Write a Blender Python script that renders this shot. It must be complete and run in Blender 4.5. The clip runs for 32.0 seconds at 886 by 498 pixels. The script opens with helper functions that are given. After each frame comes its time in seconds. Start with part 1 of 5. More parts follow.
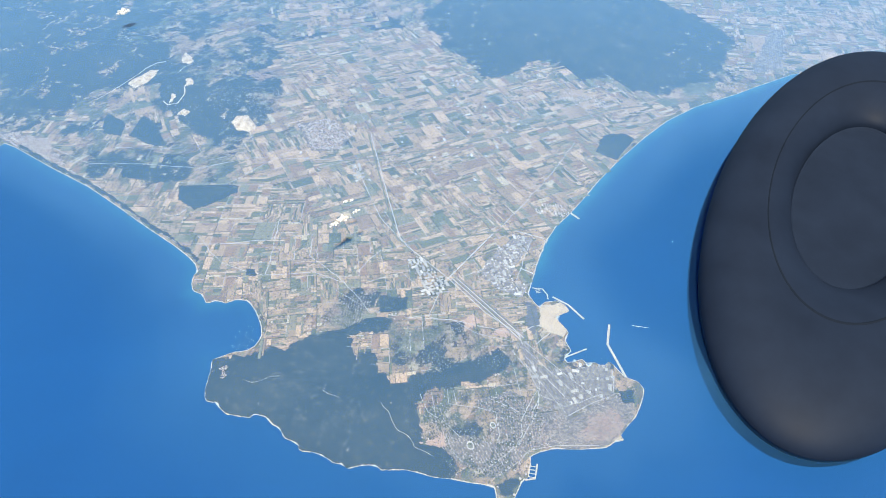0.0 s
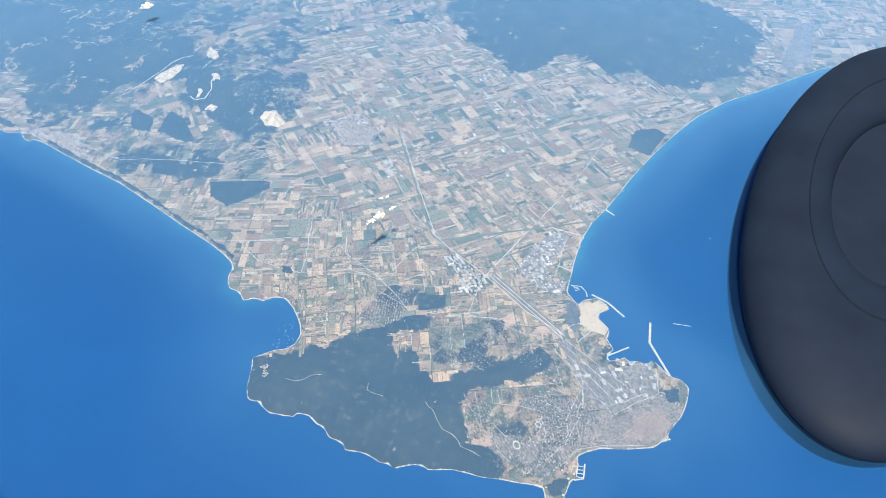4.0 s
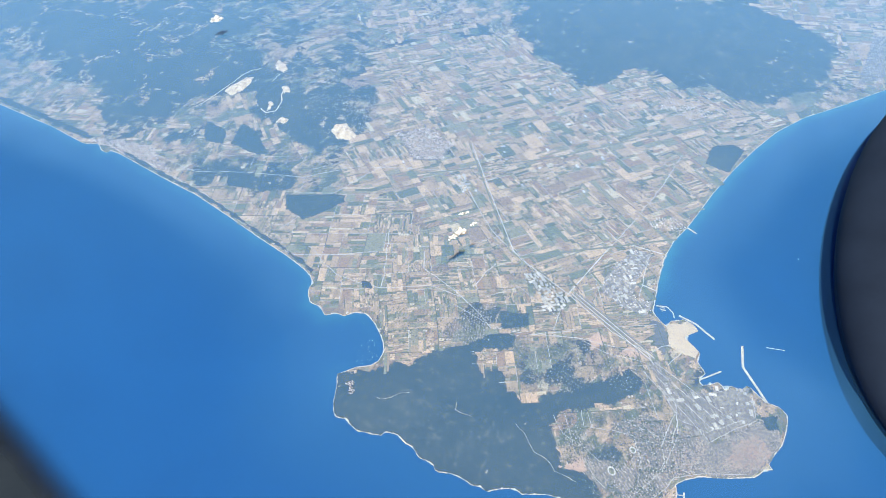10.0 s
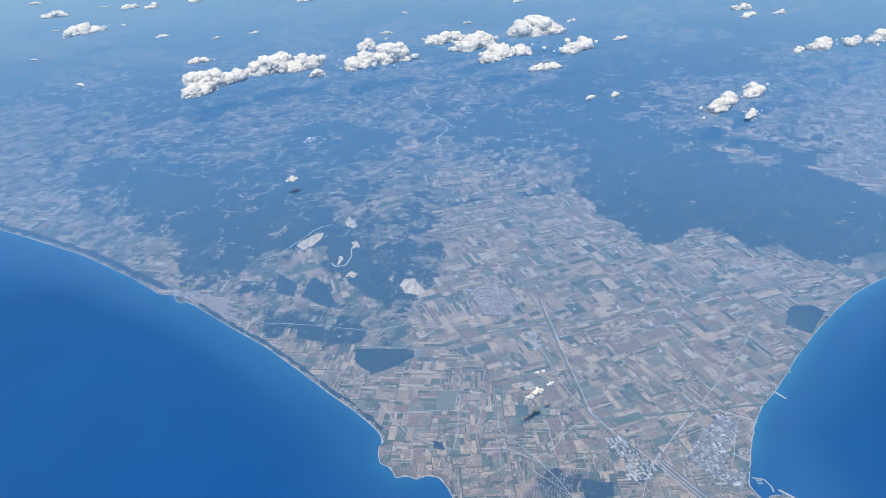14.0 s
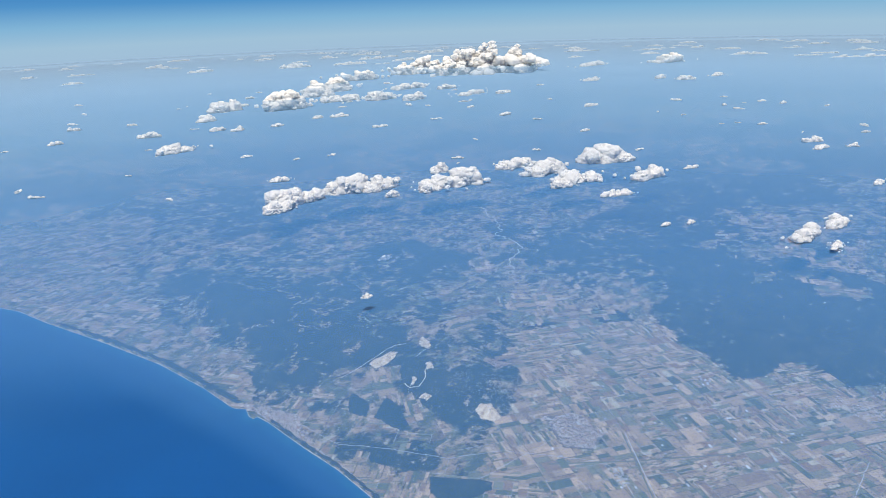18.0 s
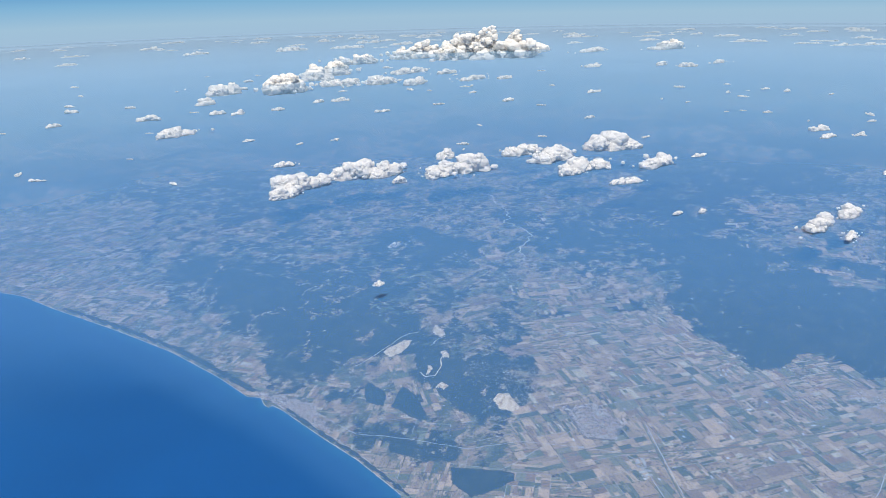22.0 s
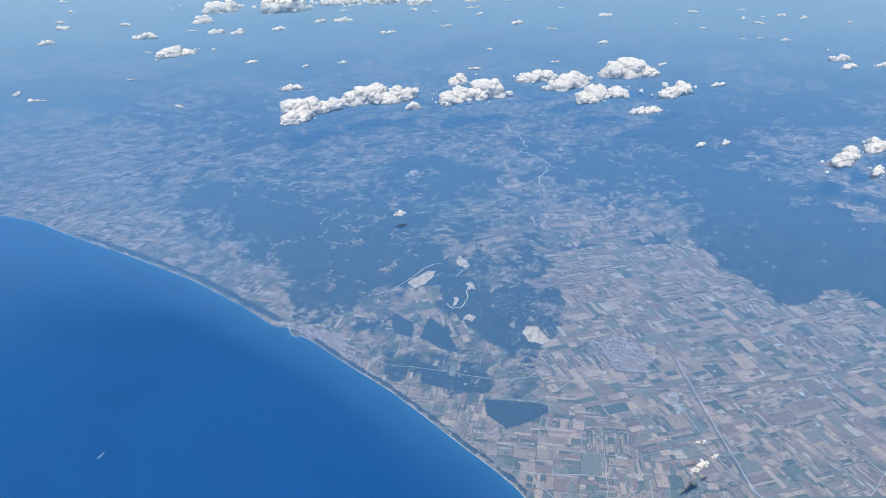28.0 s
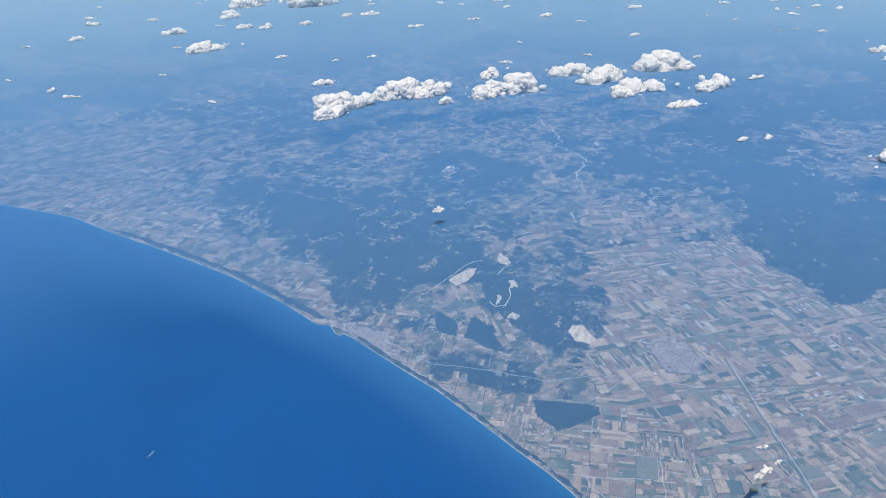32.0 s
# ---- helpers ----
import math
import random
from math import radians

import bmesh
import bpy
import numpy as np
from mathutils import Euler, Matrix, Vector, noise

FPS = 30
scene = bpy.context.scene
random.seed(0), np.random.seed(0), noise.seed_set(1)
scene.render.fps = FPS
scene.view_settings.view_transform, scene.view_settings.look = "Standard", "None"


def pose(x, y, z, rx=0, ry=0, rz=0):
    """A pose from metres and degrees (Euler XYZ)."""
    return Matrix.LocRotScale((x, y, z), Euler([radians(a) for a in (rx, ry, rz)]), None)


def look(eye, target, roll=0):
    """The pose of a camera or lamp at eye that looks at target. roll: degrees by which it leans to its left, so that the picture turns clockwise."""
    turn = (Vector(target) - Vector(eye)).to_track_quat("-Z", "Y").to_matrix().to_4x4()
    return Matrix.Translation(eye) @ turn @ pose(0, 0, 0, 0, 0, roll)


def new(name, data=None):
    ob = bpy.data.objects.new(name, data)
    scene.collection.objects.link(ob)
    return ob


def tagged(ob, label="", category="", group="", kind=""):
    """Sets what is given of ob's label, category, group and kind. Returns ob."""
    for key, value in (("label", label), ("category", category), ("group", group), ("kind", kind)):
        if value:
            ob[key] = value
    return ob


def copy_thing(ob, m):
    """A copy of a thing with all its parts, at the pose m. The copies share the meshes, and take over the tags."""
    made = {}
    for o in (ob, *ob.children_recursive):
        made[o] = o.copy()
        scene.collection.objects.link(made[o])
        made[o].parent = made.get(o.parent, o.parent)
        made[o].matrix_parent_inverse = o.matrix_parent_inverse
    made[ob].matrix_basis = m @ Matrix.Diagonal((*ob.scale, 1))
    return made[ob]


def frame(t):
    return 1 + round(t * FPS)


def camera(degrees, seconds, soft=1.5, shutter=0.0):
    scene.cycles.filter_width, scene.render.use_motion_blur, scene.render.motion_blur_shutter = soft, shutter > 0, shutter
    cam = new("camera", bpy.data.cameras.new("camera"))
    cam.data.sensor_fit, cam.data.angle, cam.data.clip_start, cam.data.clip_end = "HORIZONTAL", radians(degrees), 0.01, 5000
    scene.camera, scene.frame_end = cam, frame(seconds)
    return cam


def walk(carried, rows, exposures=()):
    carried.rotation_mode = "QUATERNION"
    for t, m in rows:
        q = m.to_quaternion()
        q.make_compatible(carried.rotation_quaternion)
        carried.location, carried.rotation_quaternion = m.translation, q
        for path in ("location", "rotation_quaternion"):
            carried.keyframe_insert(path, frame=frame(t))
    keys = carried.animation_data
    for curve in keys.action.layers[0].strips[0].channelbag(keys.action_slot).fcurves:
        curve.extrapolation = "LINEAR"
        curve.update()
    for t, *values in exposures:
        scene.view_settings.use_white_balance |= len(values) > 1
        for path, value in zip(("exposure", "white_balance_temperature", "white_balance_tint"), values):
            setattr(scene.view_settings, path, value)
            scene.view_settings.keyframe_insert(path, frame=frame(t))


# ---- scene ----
# Scale of the model: 1 unit stands for 100 m of landscape; x east, y north, z up, the earth's curve included.
cam = camera(64.501, 32.0, 0.6)
ROWS = [
    (0.0, -84.451, -3.369, 117.783, 48.208, -0.372, -62.009),
    (0.5, -84.751, -2.383, 117.77, 48.212, -0.33, -62.017),
    (1.0, -85.051, -1.398, 117.757, 48.178, -0.347, -61.954),
    (1.5, -85.352, -0.412, 117.745, 48.156, -0.37, -61.928),
    (2.0, -85.652, 0.573, 117.732, 48.026, -0.329, -61.937),
    (2.5, -85.953, 1.559, 117.72, 47.953, -0.306, -61.891),
    (3.0, -86.253, 2.545, 117.707, 47.859, -0.303, -61.83),
    (3.5, -86.554, 3.53, 117.695, 47.724, -0.233, -61.817),
    (5.5, -87.755, 7.473, 117.645, 47.468, -0.119, -61.645),
    (6.0, -88.056, 8.458, 117.632, 47.671, 0.005, -61.289),
    (6.5, -88.356, 9.444, 117.619, 47.706, 0.057, -60.701),
    (7.0, -88.657, 10.43, 117.607, 47.762, 0.213, -60.183),
    (7.5, -88.957, 11.415, 117.594, 47.84, 0.31, -60.07),
    (8.0, -89.258, 12.401, 117.582, 48.044, 0.473, -59.952),
    (8.5, -89.558, 13.387, 117.569, 48.147, 0.648, -59.7),
    (9.0, -89.858, 14.372, 117.557, 48.242, 0.793, -59.603),
    (9.5, -90.159, 15.358, 117.544, 48.311, 0.824, -59.459),
    (10.0, -90.459, 16.343, 117.532, 48.435, 0.848, -59.397),
    (10.5, -90.76, 17.329, 117.519, 48.509, 0.869, -59.406),
    (11.0, -91.06, 18.315, 117.507, 48.51, 0.856, -59.315),
    (11.5, -91.361, 19.3, 117.494, 48.7, 0.881, -59.042),
    (12.0, -91.661, 20.286, 117.481, 50.725, 0.964, -58.779),
    (12.5, -91.962, 21.272, 117.469, 55.774, 1.234, -58.668),
    (13.0, -92.262, 22.257, 117.456, 57.996, 1.544, -58.165),
    (13.5, -92.562, 23.243, 117.444, 59.415, 1.871, -57.131),
    (14.0, -92.863, 24.229, 117.431, 60.883, 2.045, -56.096),
    (14.5, -93.163, 25.214, 117.419, 61.488, 2.136, -55.576),
    (16.5, -94.365, 29.157, 117.369, 67.003, 1.466, -52.595),
    (17.0, -94.665, 30.142, 117.356, 68.298, 1.762, -52.031),
    (17.5, -94.966, 31.128, 117.343, 69.549, 1.845, -51.81),
    (18.0, -95.266, 32.114, 117.331, 70.754, 1.961, -51.242),
    (18.5, -95.567, 33.099, 117.318, 72.187, 2.013, -50.948),
    (19.0, -95.867, 34.085, 117.306, 73.853, 2.092, -50.686),
    (19.5, -96.168, 35.07, 117.293, 74.314, 1.943, -50.338),
    (20.0, -96.468, 36.056, 117.281, 74.707, 1.646, -49.89),
    (20.5, -96.768, 37.042, 117.268, 74.448, 1.406, -49.551),
    (21.0, -97.069, 38.027, 117.256, 73.15, 1.073, -49.694),
    (21.5, -97.369, 39.013, 117.243, 70.587, 1.082, -50.309),
    (22.0, -97.67, 39.999, 117.231, 69.581, 1.399, -51.608),
    (22.5, -97.97, 40.984, 117.218, 68.171, 1.439, -52.34),
    (23.0, -98.271, 41.97, 117.205, 67.654, 1.383, -52.495),
    (23.5, -98.571, 42.956, 117.193, 67.594, 1.268, -52.259),
    (24.0, -98.872, 43.941, 117.18, 67.492, 1.106, -51.76),
    (24.5, -99.172, 44.927, 117.168, 67.252, 0.841, -51.267),
    (25.0, -99.472, 45.912, 117.155, 66.653, 0.457, -50.956),
    (25.5, -99.773, 46.898, 117.143, 65.901, 0.222, -51.047),
    (27.5, -100.975, 50.841, 117.093, 63.769, 0.212, -51.995),
    (28.0, -101.275, 51.826, 117.08, 63.584, 0.456, -51.906),
    (28.5, -101.575, 52.812, 117.067, 63.493, 0.451, -51.787),
    (29.0, -101.876, 53.797, 117.055, 63.304, 0.688, -51.687),
    (29.5, -102.176, 54.783, 117.042, 63.259, 0.757, -51.37),
    (30.0, -102.477, 55.769, 117.03, 63.22, 0.899, -51.18),
    (30.5, -102.777, 56.754, 117.017, 63.187, 0.975, -50.936),
    (31.0, -103.078, 57.74, 117.005, 63.172, 0.975, -50.72),
    (31.5, -103.378, 58.726, 116.992, 63.13, 1.002, -50.604),
    (32.0, -103.679, 59.711, 116.98, 63.083, 1.059, -50.495),
]
walk(cam, [(t, pose(*p)) for t, *p in ROWS], [(0, 0.97, 8300, 5), (11.5, 0.97, 8300, 5), (13, 0.45, 7200, 7), (16, 0.28, 6850, 9), (32, 0.28, 6850, 9)])

# ---- sky and sun ----
SUN_AZ, SUN_EL = radians(238), radians(70)
world = bpy.data.worlds.new("sky")
scene.world = world
world.use_nodes = True
wn, wl = world.node_tree.nodes, world.node_tree.links
wn.clear()
sky = wn.new("ShaderNodeTexSky")
sky.sky_type, sky.sun_disc = "NISHITA", False
sky.sun_elevation, sky.sun_rotation, sky.altitude = SUN_EL, SUN_AZ, 4000
sky.air_density, sky.dust_density, sky.ozone_density = 1.0, 0.4, 2.0
wco, wadd = wn.new("ShaderNodeTexCoord"), wn.new("ShaderNodeVectorMath")
wadd.inputs[1].default_value = (0, 0, 0.062)      # the horizon lies lower, seen from this height
wmul = wn.new("ShaderNodeVectorMath")
wmul.operation = "MULTIPLY"
wmul.inputs[1].default_value = (1, 1, 2.6)         # thin air: the blue deepens soon above the horizon
wnorm = wn.new("ShaderNodeVectorMath")
wnorm.operation = "NORMALIZE"
wbg, wout = wn.new("ShaderNodeBackground"), wn.new("ShaderNodeOutputWorld")
wl.new(wco.outputs["Generated"], wadd.inputs[0])
wl.new(wadd.outputs[0], wmul.inputs[0])
wl.new(wmul.outputs[0], wnorm.inputs[0])
wl.new(wnorm.outputs[0], sky.inputs[0])
wl.new(sky.outputs[0], wbg.inputs[0])
wbg.inputs[1].default_value = 0.12
wl.new(wbg.outputs[0], wout.inputs[0])
sun = new("sun", bpy.data.lights.new("sun", "SUN"))
sun.data.energy, sun.data.angle, sun.data.color = 4.8, radians(0.53), (1.0, 0.96, 0.9)
sun.matrix_world = look((0, 0, 0), (-math.sin(SUN_AZ) * math.cos(SUN_EL), -math.cos(SUN_AZ) * math.cos(SUN_EL), -math.sin(SUN_EL)))

# ---- materials ----
def material(name, rough=0.9, spec=0.2):
    m = bpy.data.materials.new(name)
    m.use_nodes = True
    n = m.node_tree.nodes
    b = n["Principled BSDF"]
    b.inputs["Roughness"].default_value = rough
    b.inputs["Specular IOR Level"].default_value = spec
    return m, n, m.node_tree.links, b


def coords(n, l, scale=1.0, angle=0.0):
    g, mp = n.new("ShaderNodeNewGeometry"), n.new("ShaderNodeMapping")
    mp.inputs["Scale"].default_value = (scale, scale, scale)
    mp.inputs["Rotation"].default_value = (0, 0, radians(angle))
    l.new(g.outputs["Position"], mp.inputs[0])
    return mp.outputs[0]


def noise_tex(n, l, vec, scale, detail=4.0, rough=0.6, dist=0.0):
    t = n.new("ShaderNodeTexNoise")
    t.inputs["Scale"].default_value, t.inputs["Detail"].default_value = scale, detail
    t.inputs["Roughness"].default_value, t.inputs["Distortion"].default_value = rough, dist
    l.new(vec, t.inputs["Vector"])
    return t.outputs["Fac"]


def ramp(n, l, fac, stops, constant=False):
    r = n.new("ShaderNodeValToRGB")
    e = r.color_ramp.elements
    while len(e) < len(stops):
        e.new(0.5)
    for k, (p, c) in zip(e, stops):
        k.position, k.color = p, (*c, 1)
    if constant:
        r.color_ramp.interpolation = "CONSTANT"
    l.new(fac, r.inputs[0])
    return r.outputs[0]


def mix(n, l, fac, a, b, mode="MIX"):
    x = n.new("ShaderNodeMix")
    x.data_type, x.blend_type = "RGBA", mode
    for sock, v in ((x.inputs[0], fac), (x.inputs[6], a), (x.inputs[7], b)):
        if isinstance(v, (int, float)):
            sock.default_value = v
        elif isinstance(v, tuple):
            sock.default_value = (*v, 1)
        else:
            l.new(v, sock)
    return x.outputs[2]


def maths(n, l, op, a, b=0.0, c=0.0):
    x = n.new("ShaderNodeMath")
    x.operation = op
    for sock, v in zip(x.inputs, (a, b, c)):
        if isinstance(v, (int, float)):
            sock.default_value = v
        else:
            l.new(v, sock)
    return x.outputs[0]


def remap(n, l, v, lo, hi):
    x = n.new("ShaderNodeMapRange")
    x.interpolation_type = "SMOOTHSTEP"
    x.inputs[1].default_value, x.inputs[2].default_value = lo, hi
    l.new(v, x.inputs[0])
    return x.outputs[0]


def attribute(n, name):
    a = n.new("ShaderNodeAttribute")
    a.attribute_name = name
    return a.outputs["Fac"]


def bump(n, l, b, height, strength, distance):
    x = n.new("ShaderNodeBump")
    x.inputs["Strength"].default_value, x.inputs["Distance"].default_value = strength, distance
    l.new(height, x.inputs["Height"])
    l.new(x.outputs[0], b.inputs["Normal"])


STRAW, TILLED = (0.57, 0.41, 0.29), (0.31, 0.21, 0.145)
PASTURE, CROP, PALE = (0.245, 0.24, 0.165), (0.165, 0.18, 0.11), (0.54, 0.45, 0.335)
FIELD_STOPS = [(0.0, TILLED), (0.08, (0.45, 0.32, 0.22)), (0.19, STRAW), (0.30, (0.125, 0.14, 0.09)), (0.37, (0.35, 0.26, 0.175)), (0.48, PASTURE), (0.56, (0.55, 0.395, 0.27)), (0.66, CROP), (0.73, (0.43, 0.31, 0.21)), (0.83, (0.26, 0.24, 0.165)), (0.92, (0.30, 0.215, 0.155)), (0.965, PALE)]


def forest_colour(n, l, vec):
    big, fine = noise_tex(n, l, vec, 0.09, 5), noise_tex(n, l, vec, 2.2, 6, 0.75)
    base = ramp(n, l, big, [(0.3, (0.036, 0.041, 0.031)), (0.55, (0.050, 0.054, 0.040)), (0.75, (0.072, 0.075, 0.052))])
    base = mix(n, l, maths(n, l, "MULTIPLY", remap(n, l, noise_tex(n, l, vec, 0.6, 9, 0.8), 0.54, 0.60), 0.48), base, (0.17, 0.15, 0.09))
    return mix(n, l, 0.8, base, ramp(n, l, fine, [(0.3, (0.55, 0.6, 0.55)), (0.7, (1.35, 1.3, 1.25))]), "MULTIPLY"), fine


def make_ground():
    m, n, l, b = material("landscape", 0.95, 0.1)
    vec = coords(n, l)
    warp = n.new("ShaderNodeTexNoise")
    warp.inputs["Scale"].default_value = 0.02
    l.new(vec, warp.inputs["Vector"])
    push = n.new("ShaderNodeVectorMath")
    push.operation = "MULTIPLY_ADD"
    push.inputs[1].default_value = (26, 26, 0)
    l.new(warp.outputs["Color"], push.inputs[0])
    l.new(vec, push.inputs[2])
    cells = []
    for scale, angle in ((0.46, 20), (0.17, 50)):
        mp = n.new("ShaderNodeMapping")
        mp.inputs["Scale"].default_value, mp.inputs["Rotation"].default_value = (scale, scale * 1.9, 0), (0, 0, radians(angle))
        l.new(push.outputs[0], mp.inputs[0])
        v = n.new("ShaderNodeTexVoronoi")
        v.voronoi_dimensions, v.distance = "2D", "CHEBYCHEV"
        v.inputs["Scale"].default_value, v.inputs["Randomness"].default_value = 1.0, 0.8
        l.new(mp.outputs[0], v.inputs["Vector"])
        sep = n.new("ShaderNodeSeparateColor")
        l.new(v.outputs["Color"], sep.inputs[0])
        cells.append(sep.outputs[0])
    fields = mix(n, l, remap(n, l, noise_tex(n, l, vec, 0.07, 4), 0.46, 0.50), ramp(n, l, cells[0], FIELD_STOPS, True), ramp(n, l, cells[1], FIELD_STOPS, True))
    mott = noise_tex(n, l, vec, 1.6, 6, 0.7)
    fields = mix(n, l, 0.7, fields, ramp(n, l, mott, [(0.25, (0.6, 0.62, 0.6)), (0.75, (1.3, 1.28, 1.25))]), "MULTIPLY")
    scrub = ramp(n, l, noise_tex(n, l, vec, 0.8, 6, 0.75), [(0.35, (0.08, 0.10, 0.05)), (0.6, (0.20, 0.19, 0.11)), (0.8, (0.36, 0.30, 0.21))])
    fields = mix(n, l, remap(n, l, noise_tex(n, l, vec, 0.12, 5), 0.48, 0.62), fields, scrub)
    fields = mix(n, l, 1.0, fields, ramp(n, l, noise_tex(n, l, vec, 6.0, 5, 0.75), [(0.36, (0.5, 0.53, 0.48)), (0.64, (1.2, 1.17, 1.14))]), "MULTIPLY")
    fields = mix(n, l, remap(n, l, noise_tex(n, l, vec, 1.3, 8, 0.8), 0.52, 0.60), fields, (0.07, 0.085, 0.045))
    forest, fine = forest_colour(n, l, vec)
    wild = maths(n, l, "ADD", attribute(n, "wood"), maths(n, l, "MULTIPLY_ADD", noise_tex(n, l, vec, 0.30, 10, 0.78), 3.2, -1.6))
    # open valleys wind through the woods
    fold = maths(n, l, "ABSOLUTE", maths(n, l, "SUBTRACT", noise_tex(n, l, vec, 0.028, 6, 0.62), 0.5), 0.0)
    place = n.new("ShaderNodeSeparateXYZ")
    l.new(vec, place.inputs[0])
    torn = maths(n, l, "MULTIPLY", remap(n, l, noise_tex(n, l, vec, 0.5, 8, 0.78), 0.46, 0.56), remap(n, l, place.outputs[1], 150, 240))
    wild = maths(n, l, "SUBTRACT", wild, maths(n, l, "MULTIPLY", maths(n, l, "MULTIPLY", remap(n, l, fold, 0.026, 0.0), torn), 1.3))
    clear = remap(n, l, wild, 0.47, 0.53)
    colour = mix(n, l, clear, fields, forest)
    # farmsteads and tracks as pale specks in the open country
    specks = n.new("ShaderNodeTexVoronoi")
    specks.voronoi_dimensions = "2D"
    specks.inputs["Scale"].default_value = 0.55
    l.new(vec, specks.inputs["Vector"])
    near = maths(n, l, "LESS_THAN", specks.outputs["Distance"], 0.13)
    few = maths(n, l, "MULTIPLY", near, remap(n, l, noise_tex(n, l, vec, 0.05, 4), 0.5, 0.6))
    colour = mix(n, l, maths(n, l, "MULTIPLY", few, remap(n, l, wild, 0.75, 0.45)), colour, (0.55, 0.47, 0.38))
    shore = maths(n, l, "ADD", maths(n, l, "MULTIPLY_ADD", attribute(n, "wood"), 0.11, attribute(n, "inland")), maths(n, l, "MULTIPLY_ADD", noise_tex(n, l, vec, 0.7, 7, 0.75), 1.1, -0.55))
    sand = ramp(n, l, noise_tex(n, l, vec, 2.0, 5), [(0.3, (0.50, 0.44, 0.35)), (0.7, (0.68, 0.62, 0.52))])
    colour = mix(n, l, remap(n, l, shore, 0.24, 0.08), colour, sand)
    l.new(colour, b.inputs["Base Color"])
    bump(n, l, b, fine, 0.7, 0.3)
    return m


def make_sea():
    m, n, l, b = material("sea_water", 0.28, 0.25)
    vec = coords(n, l)
    big = noise_tex(n, l, vec, 0.012, 5, 0.55, 1.5)
    deep = ramp(n, l, big, [(0.3, (0.0002, 0.044, 0.188)), (0.7, (0.0004, 0.056, 0.228))])
    reach = maths(n, l, "ADD", attribute(n, "inland"), maths(n, l, "MULTIPLY_ADD", noise_tex(n, l, vec, 0.12, 5), 5.0, -2.5))
    shallow = remap(n, l, reach, -8.5, 1.5)
    colour = mix(n, l, maths(n, l, "MULTIPLY", maths(n, l, "POWER", shallow, 3.2), attribute(n, "sandy")), deep, (0.016, 0.165, 0.30))
    surf = maths(n, l, "ADD", attribute(n, "inland"), maths(n, l, "MULTIPLY_ADD", noise_tex(n, l, vec, 1.4, 6, 0.8), 0.6, -0.3))
    colour = mix(n, l, remap(n, l, surf, -0.09, 0.05), colour, (0.42, 0.50, 0.50))
    l.new(colour, b.inputs["Base Color"])
    bump(n, l, b, noise_tex(n, l, vec, 6.0, 6, 0.7), 0.12, 0.05)
    return m


def make_haze():
    m, n, l, b = material("painted_blue_haze", 1.0, 0.0)
    d, t, x = n.new("ShaderNodeBsdfDiffuse"), n.new("ShaderNodeBsdfTransparent"), n.new("ShaderNodeMixShader")
    # aerial haze painted as tint and opacity stored on the sheet's points
    thick = attribute(n, "haze_opacity")
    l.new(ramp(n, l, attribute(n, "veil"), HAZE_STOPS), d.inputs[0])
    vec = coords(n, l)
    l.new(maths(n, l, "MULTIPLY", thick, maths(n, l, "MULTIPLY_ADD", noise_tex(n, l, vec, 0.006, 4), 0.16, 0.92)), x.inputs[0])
    l.new(t.outputs[0], x.inputs[1])
    l.new(d.outputs[0], x.inputs[2])
    l.new(x.outputs[0], n["Material Output"].inputs[0])
    return m


def make_fields():
    m, n, l, b = material("field_soil", 0.95, 0.1)
    g, vec = n.new("ShaderNodeNewGeometry"), coords(n, l)
    o = n.new("ShaderNodeObjectInfo")
    pick = maths(n, l, "FRACT", maths(n, l, "ADD", g.outputs["Random Per Island"], o.outputs["Random"]))
    base = ramp(n, l, pick, FIELD_STOPS, True)
    v = n.new("ShaderNodeTexNoise")
    mp = n.new("ShaderNodeMapping")
    mp.inputs["Rotation"].default_value, mp.inputs["Scale"].default_value = (0, 0, radians(52)), (7, 0.8, 1)
    l.new(vec, mp.inputs[0])
    l.new(mp.outputs[0], v.inputs["Vector"])
    v.inputs["Scale"].default_value, v.inputs["Detail"].default_value = 1.0, 5
    specks = noise_tex(n, l, vec, 2.0, 7, 0.78)
    base = mix(n, l, remap(n, l, specks, 0.565, 0.60), base, (0.065, 0.08, 0.045))
    base = mix(n, l, remap(n, l, specks, 0.375, 0.345), base, (0.60, 0.52, 0.42))
    base = mix(n, l, 0.45, base, ramp(n, l, v.outputs["Fac"], [(0.3, (0.7, 0.72, 0.7)), (0.7, (1.25, 1.22, 1.2))]), "MULTIPLY")
    base = mix(n, l, 0.6, base, ramp(n, l, noise_tex(n, l, vec, 1.3, 6, 0.7), [(0.25, (0.65, 0.68, 0.62)), (0.75, (1.25, 1.22, 1.2))]), "MULTIPLY")
    base = mix(n, l, 0.8, base, ramp(n, l, noise_tex(n, l, vec, 7.0, 5, 0.75), [(0.36, (0.62, 0.66, 0.6)), (0.64, (1.36, 1.33, 1.3))]), "MULTIPLY")
    l.new(base, b.inputs["Base Color"])
    return m


